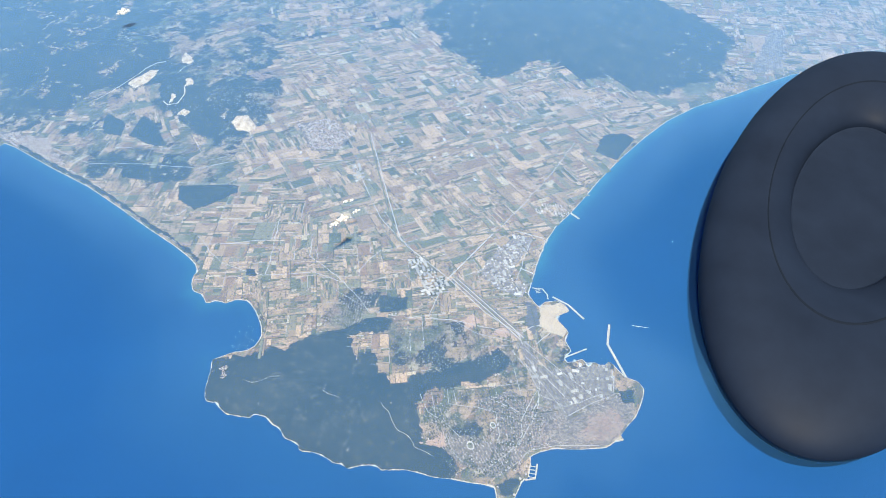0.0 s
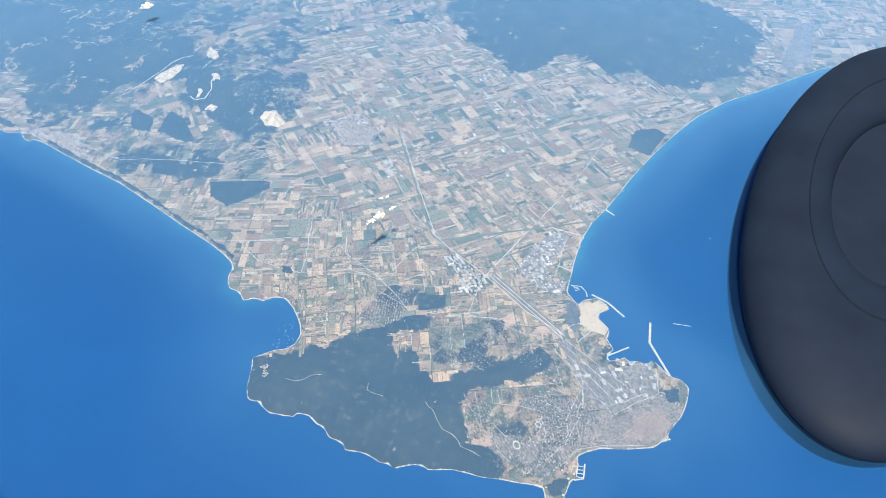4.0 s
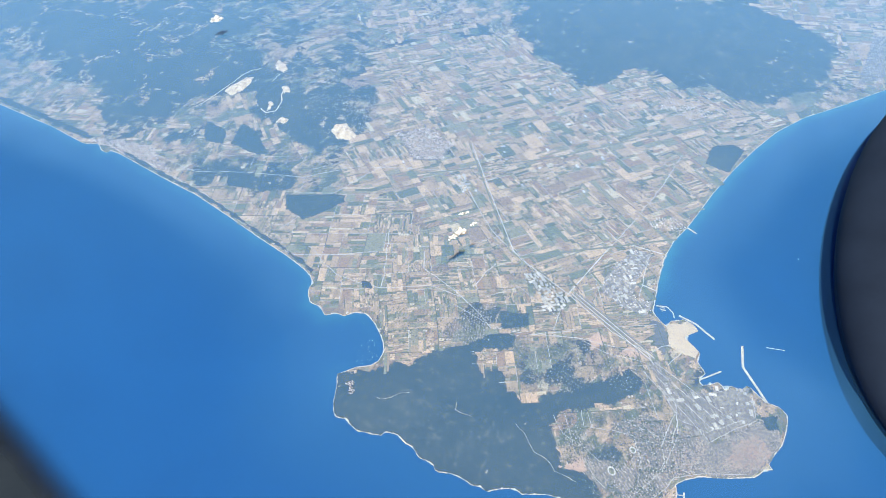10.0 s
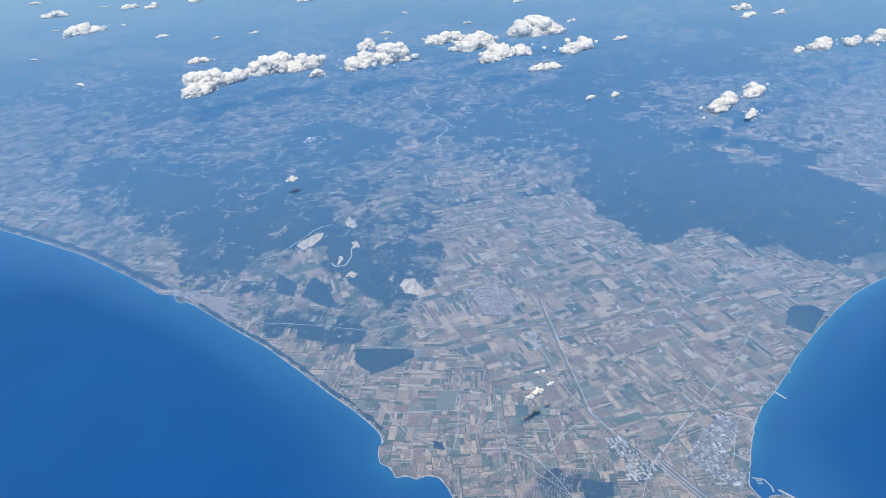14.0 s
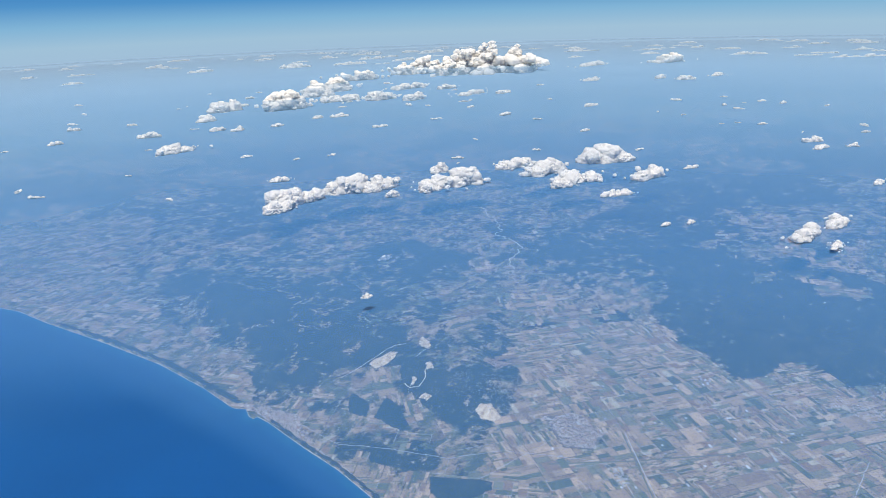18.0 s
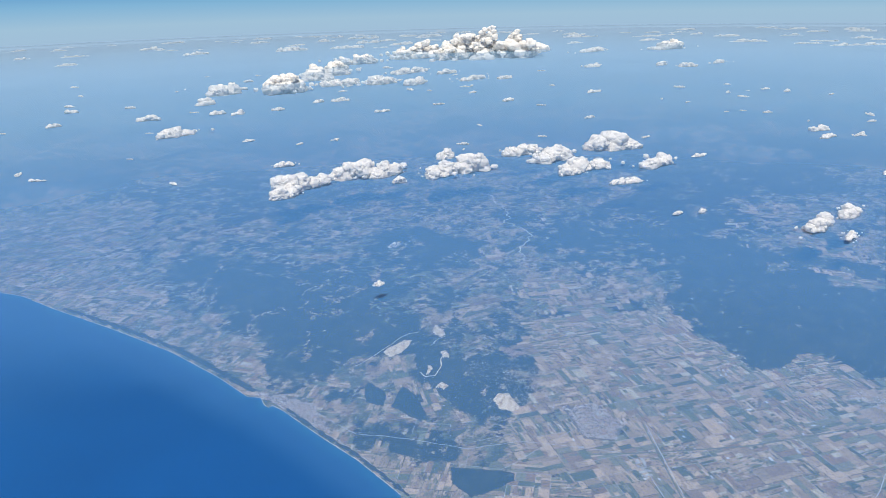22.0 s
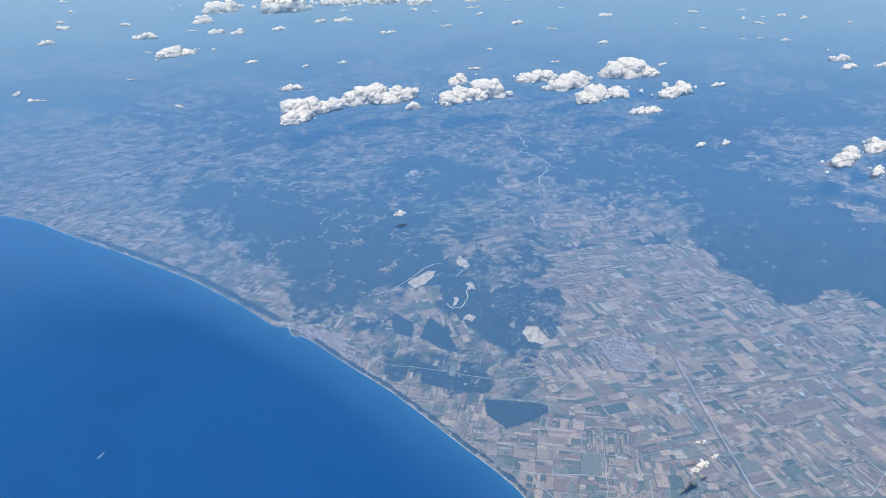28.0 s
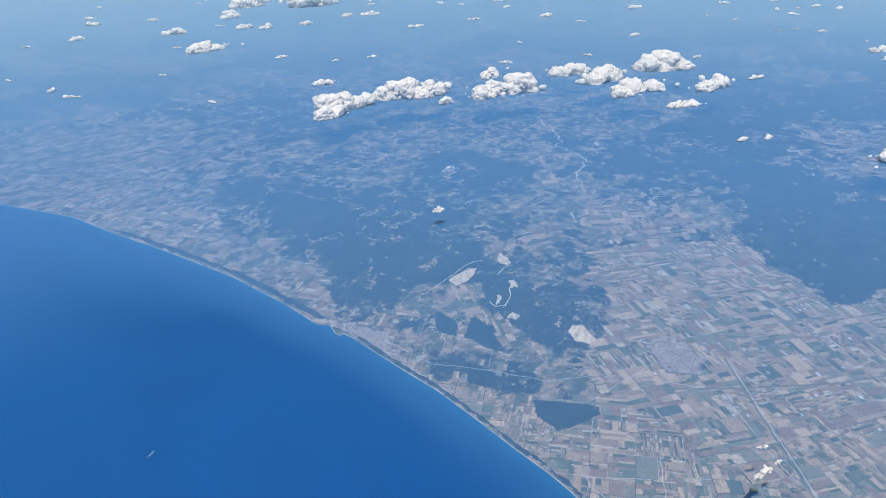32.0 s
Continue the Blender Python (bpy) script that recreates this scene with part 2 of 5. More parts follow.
def make_plain(name, stops, scale, rough=0.9, spec=0.2, relief=0.0, islands=0.0):
    m, n, l, b = material(name, rough, spec)
    vec = coords(n, l)
    f = noise_tex(n, l, vec, scale, 7, 0.7)
    if islands:
        g, o = n.new("ShaderNodeNewGeometry"), n.new("ShaderNodeObjectInfo")
        pick = maths(n, l, "FRACT", maths(n, l, "ADD", g.outputs["Random Per Island"], o.outputs["Random"]))
        f = maths(n, l, "ADD", maths(n, l, "MULTIPLY", f, 1 - islands), maths(n, l, "MULTIPLY", pick, islands))
    l.new(ramp(n, l, f, stops), b.inputs["Base Color"])
    if relief:
        bump(n, l, b, noise_tex(n, l, vec, scale * 4, 6, 0.7), 0.6, relief)
    return m


def make_canopy():
    m, n, l, b = material("tree_canopy", 0.95, 0.1)
    colour, fine = forest_colour(n, l, coords(n, l))
    l.new(colour, b.inputs["Base Color"])
    bump(n, l, b, fine, 0.7, 0.3)
    return m


def make_cloud(name, lo, hi, most):
    m, n, l, b = material(name, 1.0, 0.0)
    vec = coords(n, l)
    d, t, x = n.new("ShaderNodeBsdfDiffuse"), n.new("ShaderNodeBsdfTranslucent"), n.new("ShaderNodeMixShader")
    d.inputs[0].default_value, t.inputs[0].default_value, x.inputs[0].default_value = (0.98, 0.96, 0.93, 1), (0.98, 0.96, 0.93, 1), 0.56
    bp = n.new("ShaderNodeBump")
    bp.inputs["Strength"].default_value, bp.inputs["Distance"].default_value = 0.4, 0.9
    l.new(noise_tex(n, l, vec, 1.3, 8, 0.7), bp.inputs["Height"])
    l.new(bp.outputs[0], d.inputs["Normal"])
    thin, out = n.new("ShaderNodeBsdfTransparent"), n.new("ShaderNodeMixShader")
    l.new(d.outputs[0], x.inputs[1])
    l.new(t.outputs[0], x.inputs[2])
    l.new(maths(n, l, "MULTIPLY", remap(n, l, noise_tex(n, l, vec, 0.9, 6, 0.7), lo, hi), most), out.inputs[0])
    l.new(thin.outputs[0], out.inputs[1])
    l.new(x.outputs[0], out.inputs[2])
    l.new(out.outputs[0], n["Material Output"].inputs[0])
    return m


def make_rim():
    m, n, l, b = material("dark_rubber_rim", 0.8, 0.1)
    d, t, x = n.new("ShaderNodeBsdfDiffuse"), n.new("ShaderNodeBsdfTransparent"), n.new("ShaderNodeMixShader")
    l.new(ramp(n, l, noise_tex(n, l, coords(n, l), 0.1, 4), [(0.3, (0.010, 0.016, 0.026)), (0.7, (0.016, 0.023, 0.034))]), d.inputs[0])
    l.new(attribute(n, "solid"), x.inputs[0])
    l.new(t.outputs[0], x.inputs[1])
    l.new(d.outputs[0], x.inputs[2])
    l.new(x.outputs[0], n["Material Output"].inputs[0])
    return m


# painted haze: opacity near and far, and its blue by distance
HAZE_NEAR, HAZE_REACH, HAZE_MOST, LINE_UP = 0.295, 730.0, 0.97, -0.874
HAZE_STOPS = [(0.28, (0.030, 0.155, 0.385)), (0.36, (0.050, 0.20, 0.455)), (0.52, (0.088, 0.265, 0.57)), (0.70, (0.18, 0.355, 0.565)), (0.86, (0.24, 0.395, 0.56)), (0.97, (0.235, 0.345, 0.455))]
SKY_STOPS = [(0.0, (0.345, 0.515, 0.725)), (0.113, (0.345, 0.54, 0.73)), (0.215, (0.215, 0.46, 0.715)), (0.318, (0.08, 0.296, 0.624)), (0.42, (0.032, 0.195, 0.546)), (0.555, (0.015, 0.127, 0.456)), (1.0, (0.007, 0.07, 0.305))]


def make_backdrop():
    m, n, l, b = material("distant_sky", 1.0, 0.0)
    e, g, s = n.new("ShaderNodeEmission"), n.new("ShaderNodeNewGeometry"), n.new("ShaderNodeSeparateXYZ")
    l.new(g.outputs["Position"], s.inputs[0])
    h = maths(n, l, "DIVIDE", maths(n, l, "ADD", s.outputs["Z"], 160.0), 1060.0)
    l.new(ramp(n, l, h, SKY_STOPS), e.inputs[0])
    e.inputs[1].default_value = 0.82
    l.new(e.outputs[0], n["Material Output"].inputs[0])
    return m


GROUND, SEA, HAZE, FIELD, CANOPY, CLOUD = make_ground(), make_sea(), make_haze(), make_fields(), make_canopy(), make_cloud("cloud_vapour", 0.31, 0.41, 1.0)
WISP = make_cloud("thin_cloud_vapour", 0.34, 0.54, 0.8)
QUARRY = make_plain("bare_limestone", [(0.34, (0.38, 0.29, 0.19)), (0.45, (0.62, 0.50, 0.35)), (0.58, (0.84, 0.74, 0.57))], 0.8, relief=0.4)
ROAD = make_plain("pale_road", [(0.3, (0.42, 0.39, 0.35)), (0.7, (0.60, 0.56, 0.51))], 0.6)
TRACKBED = make_plain("railway_ballast", [(0.3, (0.16, 0.15, 0.14)), (0.7, (0.26, 0.25, 0.23))], 0.6)
CANAL = make_plain("canal_bank", [(0.3, (0.13, 0.15, 0.09)), (0.7, (0.20, 0.20, 0.13))], 0.6)
CONCRETE = make_plain("harbour_concrete", [(0.25, (0.42, 0.40, 0.36)), (0.7, (0.64, 0.61, 0.55))], 0.9)
SANDFILL = make_plain("sand_fill", [(0.25, (0.44, 0.36, 0.26)), (0.7, (0.62, 0.53, 0.40))], 0.7)
YARD = make_plain("works_yard", [(0.3, (0.12, 0.11, 0.10)), (0.45, (0.20, 0.18, 0.155)), (0.56, (0.28, 0.25, 0.21)), (0.7, (0.42, 0.37, 0.31))], 0.9)
SLAG = make_plain("dark_slag", [(0.3, (0.09, 0.09, 0.09)), (0.7, (0.17, 0.16, 0.15))], 0.5)
SHED_ROOF = make_plain("shed_roof", [(0.1, (0.34, 0.33, 0.31)), (0.5, (0.46, 0.43, 0.38)), (0.9, (0.64, 0.60, 0.54))], 0.8, 0.6, islands=0.8)
SHED_WALL = make_plain("shed_wall", [(0.3, (0.42, 0.40, 0.37)), (0.7, (0.58, 0.56, 0.52))], 1.0)
HOUSE = make_plain("roof_tiles_and_plaster", [(0.05, (0.28, 0.15, 0.10)), (0.4, (0.44, 0.25, 0.17)), (0.7, (0.48, 0.35, 0.27)), (0.95, (0.64, 0.56, 0.48))], 1.0, islands=0.85)
PALE_HOUSE = make_plain("pale_plaster_blocks", [(0.05, (0.22, 0.165, 0.13)), (0.4, (0.36, 0.27, 0.215)), (0.75, (0.46, 0.385, 0.32)), (0.95, (0.58, 0.51, 0.44))], 1.0, islands=0.85)
LIGHT_HOUSE = make_plain("light_plaster_houses", [(0.05, (0.34, 0.26, 0.21)), (0.4, (0.54, 0.44, 0.37)), (0.75, (0.68, 0.59, 0.51)), (0.95, (0.80, 0.74, 0.66))], 1.0, islands=0.85)
COWL = make_plain("dark_grey_cowl_paint", [(0.3, (0.006, 0.010, 0.019)), (0.7, (0.009, 0.014, 0.025))], 0.06, 0.9, 0.03)
LIP = make_plain("dark_lip_metal", [(0.3, (0.006, 0.011, 0.024)), (0.7, (0.010, 0.018, 0.038))], 0.06, 0.6, 0.08)
RIM = make_rim()
LEAF = make_plain("scattered_tree_leaves", [(0.2, (0.045, 0.058, 0.034)), (0.8, (0.10, 0.115, 0.065))], 1.5, islands=0.6)
WORKS = make_plain("rusty_works_roofs", [(0.1, (0.11, 0.09, 0.075)), (0.5, (0.22, 0.185, 0.16)), (0.9, (0.40, 0.36, 0.31))], 1.0, islands=0.8)
BARE_SOIL = make_plain("bare_red_soil", [(0.3, (0.40, 0.26, 0.19)), (0.7, (0.56, 0.40, 0.30))], 0.9)
URBAN = make_plain("streets_and_yards", [(0.3, (0.09, 0.095, 0.07)), (0.5, (0.17, 0.155, 0.125)), (0.7, (0.28, 0.245, 0.205))], 1.8)
HULL = make_plain("white_ship_paint", [(0.3, (0.6, 0.6, 0.6)), (0.7, (0.8, 0.8, 0.8))], 2.0, 0.5)
WAKE = make_plain("churned_foam", [(0.3, (0.35, 0.45, 0.52)), (0.7, (0.75, 0.8, 0.82))], 2.0)

# ---- plan ----
EARTH = 63710.0
COAST_NORTH = [(-300, 4400), (-260, 1400), (-200, 1000), (-140, 800), (-80, 640), (-45, 520), (-20, 440)] + [(-10.1, 391.2), (-3.8, 372.2), (3.0, 350.3), (4.7, 326.4), (9.5, 288.4), (12.6, 253.4), (12.1, 224.6), (10.4, 206.8)]
COAST_WEST = [(12.6, 202.9), (10.5, 198.9), (10.4, 196.5), (11.9, 196.4), (11.9, 191.3), (10.7, 181.3), (9.5, 170.5), (8.4, 157.0), (5.6, 141.5), (3.1, 129.2), (1.2, 118.1), (-0.2, 112.4), (-1.5, 108.6), (-3.2, 106.3), (-4.9, 106.2), (-7.1, 104.7), (-8.8, 102.7), (-8.6, 99.9), (-10.4, 97.1), (-8.4, 95.5), (-8.3, 93.2), (-6.0, 91.7), (-5.2, 89.1), (-6.8, 85.6), (-9.8, 81.6), (-12.3, 79.5), (-15.1, 79.0), (-17.0, 79.8), (-18.9, 82.2)]
COAST_SOUTH = [(-20.5, 83.2), (-22.5, 84.6), (-24.7, 82.9), (-29.2, 80.5), (-31.3, 78.5), (-30.4, 76.0), (-31.2, 74.9), (-31.7, 72.7), (-30.3, 68.1), (-29.1, 67.7), (-28.3, 64.8), (-29.4, 63.5), (-29.2, 61.3), (-30.7, 59.2), (-30.4, 56.1), (-31.7, 54.7), (-30.5, 52.3), (-30.4, 49.1), (-30.7, 47.6), (-30.1, 46.1), (-30.5, 44.8), (-28.6, 42.7), (-27.2, 40.4), (-27.8, 39.2), (-25.4, 34.8), (-24.3, 29.4), (-23.3, 27.0), (-22.3, 23.4), (-21.4, 21.0), (-20.9, 18.9), (-22.7, 17.7), (-24.4, 16.3), (-23.7, 15.1), (-20.9, 14.8), (-17.1, 14.9)]
COAST_PORT = [(-16.4, 14.1), (-13.2, 14.9), (-11.9, 15.6), (-10.3, 14.4), (-8.3, 12.3), (-5.9, 7.5), (-3.2, 3.3), (-0.8, 2.2), (-0.3, 0.5), (0.5, 1.9), (3.3, 1.4), (6.0, 0.5), (9.8, 0.4), (13.6, 0.8), (15.1, 2.6), (14.9, 5.2), (16.0, 7.2), (17.0, 8.6), (17.3, 9.6), (15.3, 10.2), (15.7, 12.6), (13.5, 12.8), (15.5, 14.8), (13.9, 16.0), (12.7, 17.6), (13.9, 18.6), (16.2, 17.6), (18.5, 20.1), (21.1, 20.1), (23.8, 24.5), (27.1, 22.3), (28.6, 23.8), (29.0, 26.1), (27.0, 28.6), (24.9, 28.4), (26.0, 30.5), (27.9, 32.8), (30.9, 33.3)]
COAST_GULF = [(37.9, 34.7), (46.8, 36.0), (54.5, 35.9), (61.2, 34.5), (68.0, 33.7), (79.0, 32.6), (93.1, 30.4), (106.8, 27.5), (119.9, 23.9), (133.1, 18.0), (147.7, 8.2), (159.7, 1.0), (171.7, -6.6), (184.4, -18.3), (198.0, -35.7)] + [(215, -60), (225, -95), (215, -130), (195, -150), (230, -180), (300, -260), (380, -420), (600, -800), (1400, -1600)]
LAND = COAST_NORTH + COAST_WEST + COAST_SOUTH + COAST_PORT + COAST_GULF + [(4400, -1600), (4400, 4400)]
CAPE_WOOD = [(-17.9, 78.4), (-13.1, 76.1), (-12.9, 72.4), (-7.1, 68.4), (-2.1, 64.3), (1.8, 62.4), (5.5, 61.0), (4.5, 57.3), (2.8, 57.0), (-3.6, 61.8), (-8.9, 58.3), (-6.5, 55.5), (-7.6, 52.7), (-7.5, 49.3), (-8.3, 44.7), (-4.8, 41.3), (-9.2, 40.2), (-13.0, 38.7), (-17.3, 35.7), (-19.8, 34.9), (-18.6, 30.1), (-20.2, 28.0), (-23.3, 27.6)] + [(-40, 20), (-45, 60), (-45, 88), (-25, 92)]
MAIN_PLAIN = [(23.0, 194.0), (46.1, 195.6), (54.4, 188.3), (44.4, 176.2), (49.3, 163.8), (44.1, 152.4), (46.7, 141.2), (53.1, 133.1), (60.1, 133.8), (71.8, 137.6), (89.0, 154.3), (107.4, 157.2), (123.5, 147.4), (137.1, 132.8), (142.2, 123.3), (131.2, 104.2), (116.7, 87.2), (117.7, 77.4), (134.6, 71.5), (130.6, 62.2), (128.6, 53.9), (129.3, 37.5), (133.7, 29.6), (148.5, 21.9), (168.3, 10.6)] + [(215, -45), (100, -30), (-40, -10), (-50, 100), (5, 200)]
NORTH_PLAIN = [(42.1, 494.1), (118.7, 436.8), (43.8, 358.0), (38.0, 297.2), (34.2, 233.6), (13.5, 205.3)] + [(-30, 230), (-60, 400), (-60, 520)]
EAST_PLAIN = [(166, 14), (194, 18), (214, 47), (330, 60), (420, 20), (330, -90), (200, -50)]

TOWN_HILL = [(-9.2, 40.2), (-5.8, 35.5), (-1.9, 29.6), (8.4, 21.3), (-1.9, 16.6), (-9.3, 15.4), (-17.4, 15.4), (-22.8, 26.7), (-19.0, 33.5)]
NECK_WOOD = [(-5.4, 43.0), (0.0, 38.5), (4.9, 34.2), (9.5, 32.3), (7.4, 28.0), (4.4, 28.7), (-1.1, 31.3), (-5.8, 35.5), (-7.4, 39.9)]
SUBURB = [(4.8, 56.8), (10.6, 49.8), (14.4, 31.8), (8.0, 23.7), (0.3, 25.5), (2.9, 33.2), (-4.2, 41.6), (-6.2, 50.1)]
VILLAGE = [(-1.6, 72.4), (4.5, 70.4), (10.9, 68.3), (11.2, 63.7), (3.3, 63.3), (-2.6, 67.0)]
EAST_HILLS = [(142.2, 123.3), (131.2, 104.2), (116.7, 87.2), (117.7, 77.4), (134.6, 71.5), (130.6, 62.2), (128.6, 53.9), (129.3, 37.5), (133.7, 29.6), (148.5, 21.9), (166.4, 14.0), (194.4, 18.1), (203.9, 31.8), (214.3, 46.7)] + [(260, 110), (215, 150)]
FAR_PLAIN = [(97.7, 652.1), (203.5, 500.9), (274.0, 561.6), (138.5, 769.4)]
EAST_VALLEY = [(290.4, 148.0), (357.1, 85.8), (200.0, 63.1), (186.2, 91.8), (213.0, 110.9)]
MID_VALLEY = [(223.4, 276.7), (269.1, 226.6), (220.2, 200.4), (182.4, 224.6), (148.1, 192.3), (169.9, 159.9), (161.3, 128.9), (133.0, 132.8), (112.8, 161.9), (137.0, 208.8)]
FAR_EAST = [(542.5, 335.8), (746.8, 141.9), (876.0, 160.4), (647.1, 352.3)]
QUARRY_HILLS = [(26, 205), (50, 192), (48, 168), (50, 152), (60, 152), (70, 178), (85, 205), (95, 260), (85, 300), (60, 330), (45, 270)]
WEST_GARDENS = [(12.4, 200.9), (47.5, 193.3), (59.3, 141.6), (28.5, 123.0), (13.5, 150.6), (10.2, 173.9)]


def inside_distance(x, y, poly):
    """Distance to the outline, positive inside."""
    best, odd = np.full(x.shape, 1e18), np.zeros(x.shape, bool)
    for (ax, ay), (bx, by) in zip(poly, poly[1:] + poly[:1]):
        dx, dy = bx - ax, by - ay
        s = np.clip(((x - ax) * dx + (y - ay) * dy) / (dx * dx + dy * dy + 1e-9), 0, 1)
        best = np.minimum(best, (x - ax - s * dx) ** 2 + (y - ay - s * dy) ** 2)
        if ay != by:
            odd ^= ((ay > y) != (by > y)) & (x < ax + dx * (y - ay) / dy)
    return np.where(odd, 1, -1) * np.sqrt(best)


def value_noise(x, y, seed):
    xi, yi = np.floor(x).astype(np.int64), np.floor(y).astype(np.int64)
    fx, fy = x - xi, y - yi
    fx, fy = fx * fx * (3 - 2 * fx), fy * fy * (3 - 2 * fy)

    def corner(i, j):
        h = (i * 374761393 + j * 668265263 + seed * 974711) & 0x7FFFFFFF
        h = ((h ^ (h >> 13)) * 1274126177) & 0x7FFFFFFF
        return ((h ^ (h >> 16)) & 0xFFFF) / 65535.0
    a, b, c, d = corner(xi, yi), corner(xi + 1, yi), corner(xi, yi + 1), corner(xi + 1, yi + 1)
    return a + (b - a) * fx + (c - a) * fy + (a - b - c + d) * fx * fy


def layered(x, y, size, seed, octaves=5):
    total, amp, norm = 0.0, 1.0, 0.0
    for k in range(octaves):
        total, norm = total + amp * value_noise(x / size, y / size, seed + k), norm + amp
        amp, size = amp * 0.5, size * 0.5
    return total / norm


def smooth(v, lo, hi):
    s = np.clip((v - lo) / (hi - lo), 0, 1)
    return s * s * (3 - 2 * s)


def curve(x, y):
    return -(x * x + y * y) / (2 * EARTH)


def relief(x, y):
    """Height over the curved sea level, distance from the shore and share of wood, at points of the plan."""
    inland = inside_distance(x, y, LAND)
    cape = np.maximum(inside_distance(x, y, CAPE_WOOD), inside_distance(x, y, NECK_WOOD)) + (layered(x, y, 5, 13, 4) - 0.5) * 5.5
    plain = np.maximum(np.maximum(inside_distance(x, y, MAIN_PLAIN), inside_distance(x, y, NORTH_PLAIN)), inside_distance(x, y, EAST_PLAIN))
    ridges = 1 - np.abs(2 * layered(x, y, 42, 11) - 1)
    far = smooth(-plain, 60, 500)
    hills = smooth(-plain, 0, 22) * (0.5 + 3.4 * (ridges - 0.45) + 1.2 * layered(x, y, 9, 31)) + far * 6 * layered(x, y, 160, 51)
    head = smooth(cape, -2, 10) * (0.5 + 2.6 * layered(x, y, 14, 71)) + smooth(cape, -1, 1.5) * 0.25
    low = np.where(inland > 0, np.minimum(inland * 0.25, 0.12), np.maximum(inland * 0.25, -1.0))
    up = smooth(inland, 0.1, 3.0)
    height = low + up * (np.maximum(hills, 0) * smooth(inland, 3, 20) + np.maximum(head, 0))
    edge = -plain + (layered(x, y, 9, 93, 5) - 0.5) * 11 + (layered(x, y, 30, 95, 4) - 0.5) * 30 * smooth(inland, 8, 30)
    broken, finer = layered(x, y, 60, 91, 4), layered(x, y, 11, 97, 5)
    massif = np.maximum(inside_distance(x, y, EAST_HILLS), inside_distance(x, y, QUARRY_HILLS))
    open_land = np.clip(smooth(broken, 0.42, 0.58) * 0.75 + smooth(finer, 0.45, 0.60) * 0.55, 0, 1) 
    open_land = np.clip(open_land + 0.45 * (1 - smooth(-plain, 5, 60)), 0, 1) * (1 - 0.8 * smooth(massif, -6, 8))
    vales = np.maximum(np.maximum(inside_distance(x, y, EAST_VALLEY), inside_distance(x, y, MID_VALLEY)), np.maximum(inside_distance(x, y, FAR_PLAIN), inside_distance(x, y, FAR_EAST)) * 0.4)
    open_land = np.maximum(open_land, smooth(vales + (layered(x, y, 26, 45, 5) - 0.5) * 34, -6, 6) * smooth(layered(x, y, 12, 47, 4), 0.34, 0.52))
    gardens = np.maximum(np.maximum(inside_distance(x, y, SUBURB), np.maximum(inside_distance(x, y, WEST_GARDENS), inside_distance(x, y, VILLAGE))), inside_distance(x, y, TOWN_HILL)) + (layered(x, y, 4, 87, 3) - 0.5) * 4
    wood = 0.93 * smooth(edge, -1.0, 3.0) * (1.0 - 0.66 * open_land) + 0.29 * smooth(gardens, -1.5, 1.5) + smooth(layered(x, y, 7, 99, 4), 0.56, 0.68) * 0.42
    wood = np.maximum(wood, smooth(cape, -0.6, 0.6))
    return height, inland, wood


def ground_z(x, y, lift=0.0):
    x, y = np.atleast_1d(np.asarray(x, float)), np.atleast_1d(np.asarray(y, float))
    return relief(x, y)[0] + curve(x, y) + lift


# ---- building helpers ----
def mesh_of(name, verts, faces, mat=None, flat=True):
    me = bpy.data.meshes.new(name)
    if isinstance(verts, np.ndarray) and isinstance(faces, np.ndarray):
        k = faces.shape[1]
        me.vertices.add(len(verts))
        me.vertices.foreach_set("co", verts.astype(np.float32).ravel())
        me.loops.add(faces.size)
        me.loops.foreach_set("vertex_index", faces.astype(np.int32).ravel())
        me.polygons.add(len(faces))
        me.polygons.foreach_set("loop_start", np.arange(0, faces.size, k, dtype=np.int32))
        me.update(calc_edges=True)
    else:
        me.from_pydata(verts.tolist() if isinstance(verts, np.ndarray) else verts, [], faces.tolist() if isinstance(faces, np.ndarray) else faces)
    me.polygons.foreach_set("use_smooth", np.full(len(me.polygons), not flat))
    if mat:
        me.materials.append(mat)
    me.update()
    return me


def child(name, me, parent, label=""):
    ob = new(name, me)
    ob.parent = parent
    return tagged(ob, label)


def sheet(name, xs, ys, z, mat, layers):
    nx, ny = len(xs), len(ys)
    me = bpy.data.meshes.new(name)
    gx, gy = np.meshgrid(xs, ys)
    co = np.stack([gx, gy, z], -1).reshape(-1, 3).astype(np.float32)
    idx = np.arange(nx * ny).reshape(ny, nx)
    quads = np.stack([idx[:-1, :-1], idx[:-1, 1:], idx[1:, 1:], idx[1:, :-1]], -1).reshape(-1, 4).astype(np.int32)
    me.vertices.add(len(co))
    me.vertices.foreach_set("co", co.ravel())
    me.loops.add(quads.size)
    me.loops.foreach_set("vertex_index", quads.ravel())
    me.polygons.add(len(quads))
    me.polygons.foreach_set("loop_start", np.arange(0, quads.size, 4, dtype=np.int32))
    me.polygons.foreach_set("use_smooth", np.ones(len(quads), bool))
    for key, values in layers.items():
        me.attributes.new(key, "FLOAT", "POINT").data.foreach_set("value", values.ravel().astype(np.float32))
    me.materials.append(mat)
    me.update(calc_edges=True)
    return new(name, me)


def graded(lo, a, b, hi, step, grow):
    core = list(np.arange(a, b, step))
    s, right = step, [core[-1]]
    while right[-1] < hi:
        s *= grow
        right.append(right[-1] + s)
    s, left = step, [core[0]]
    while left[-1] > lo:
        s *= grow
        left.append(left[-1] - s)
    return np.array(left[:0:-1] + core + right[1:])


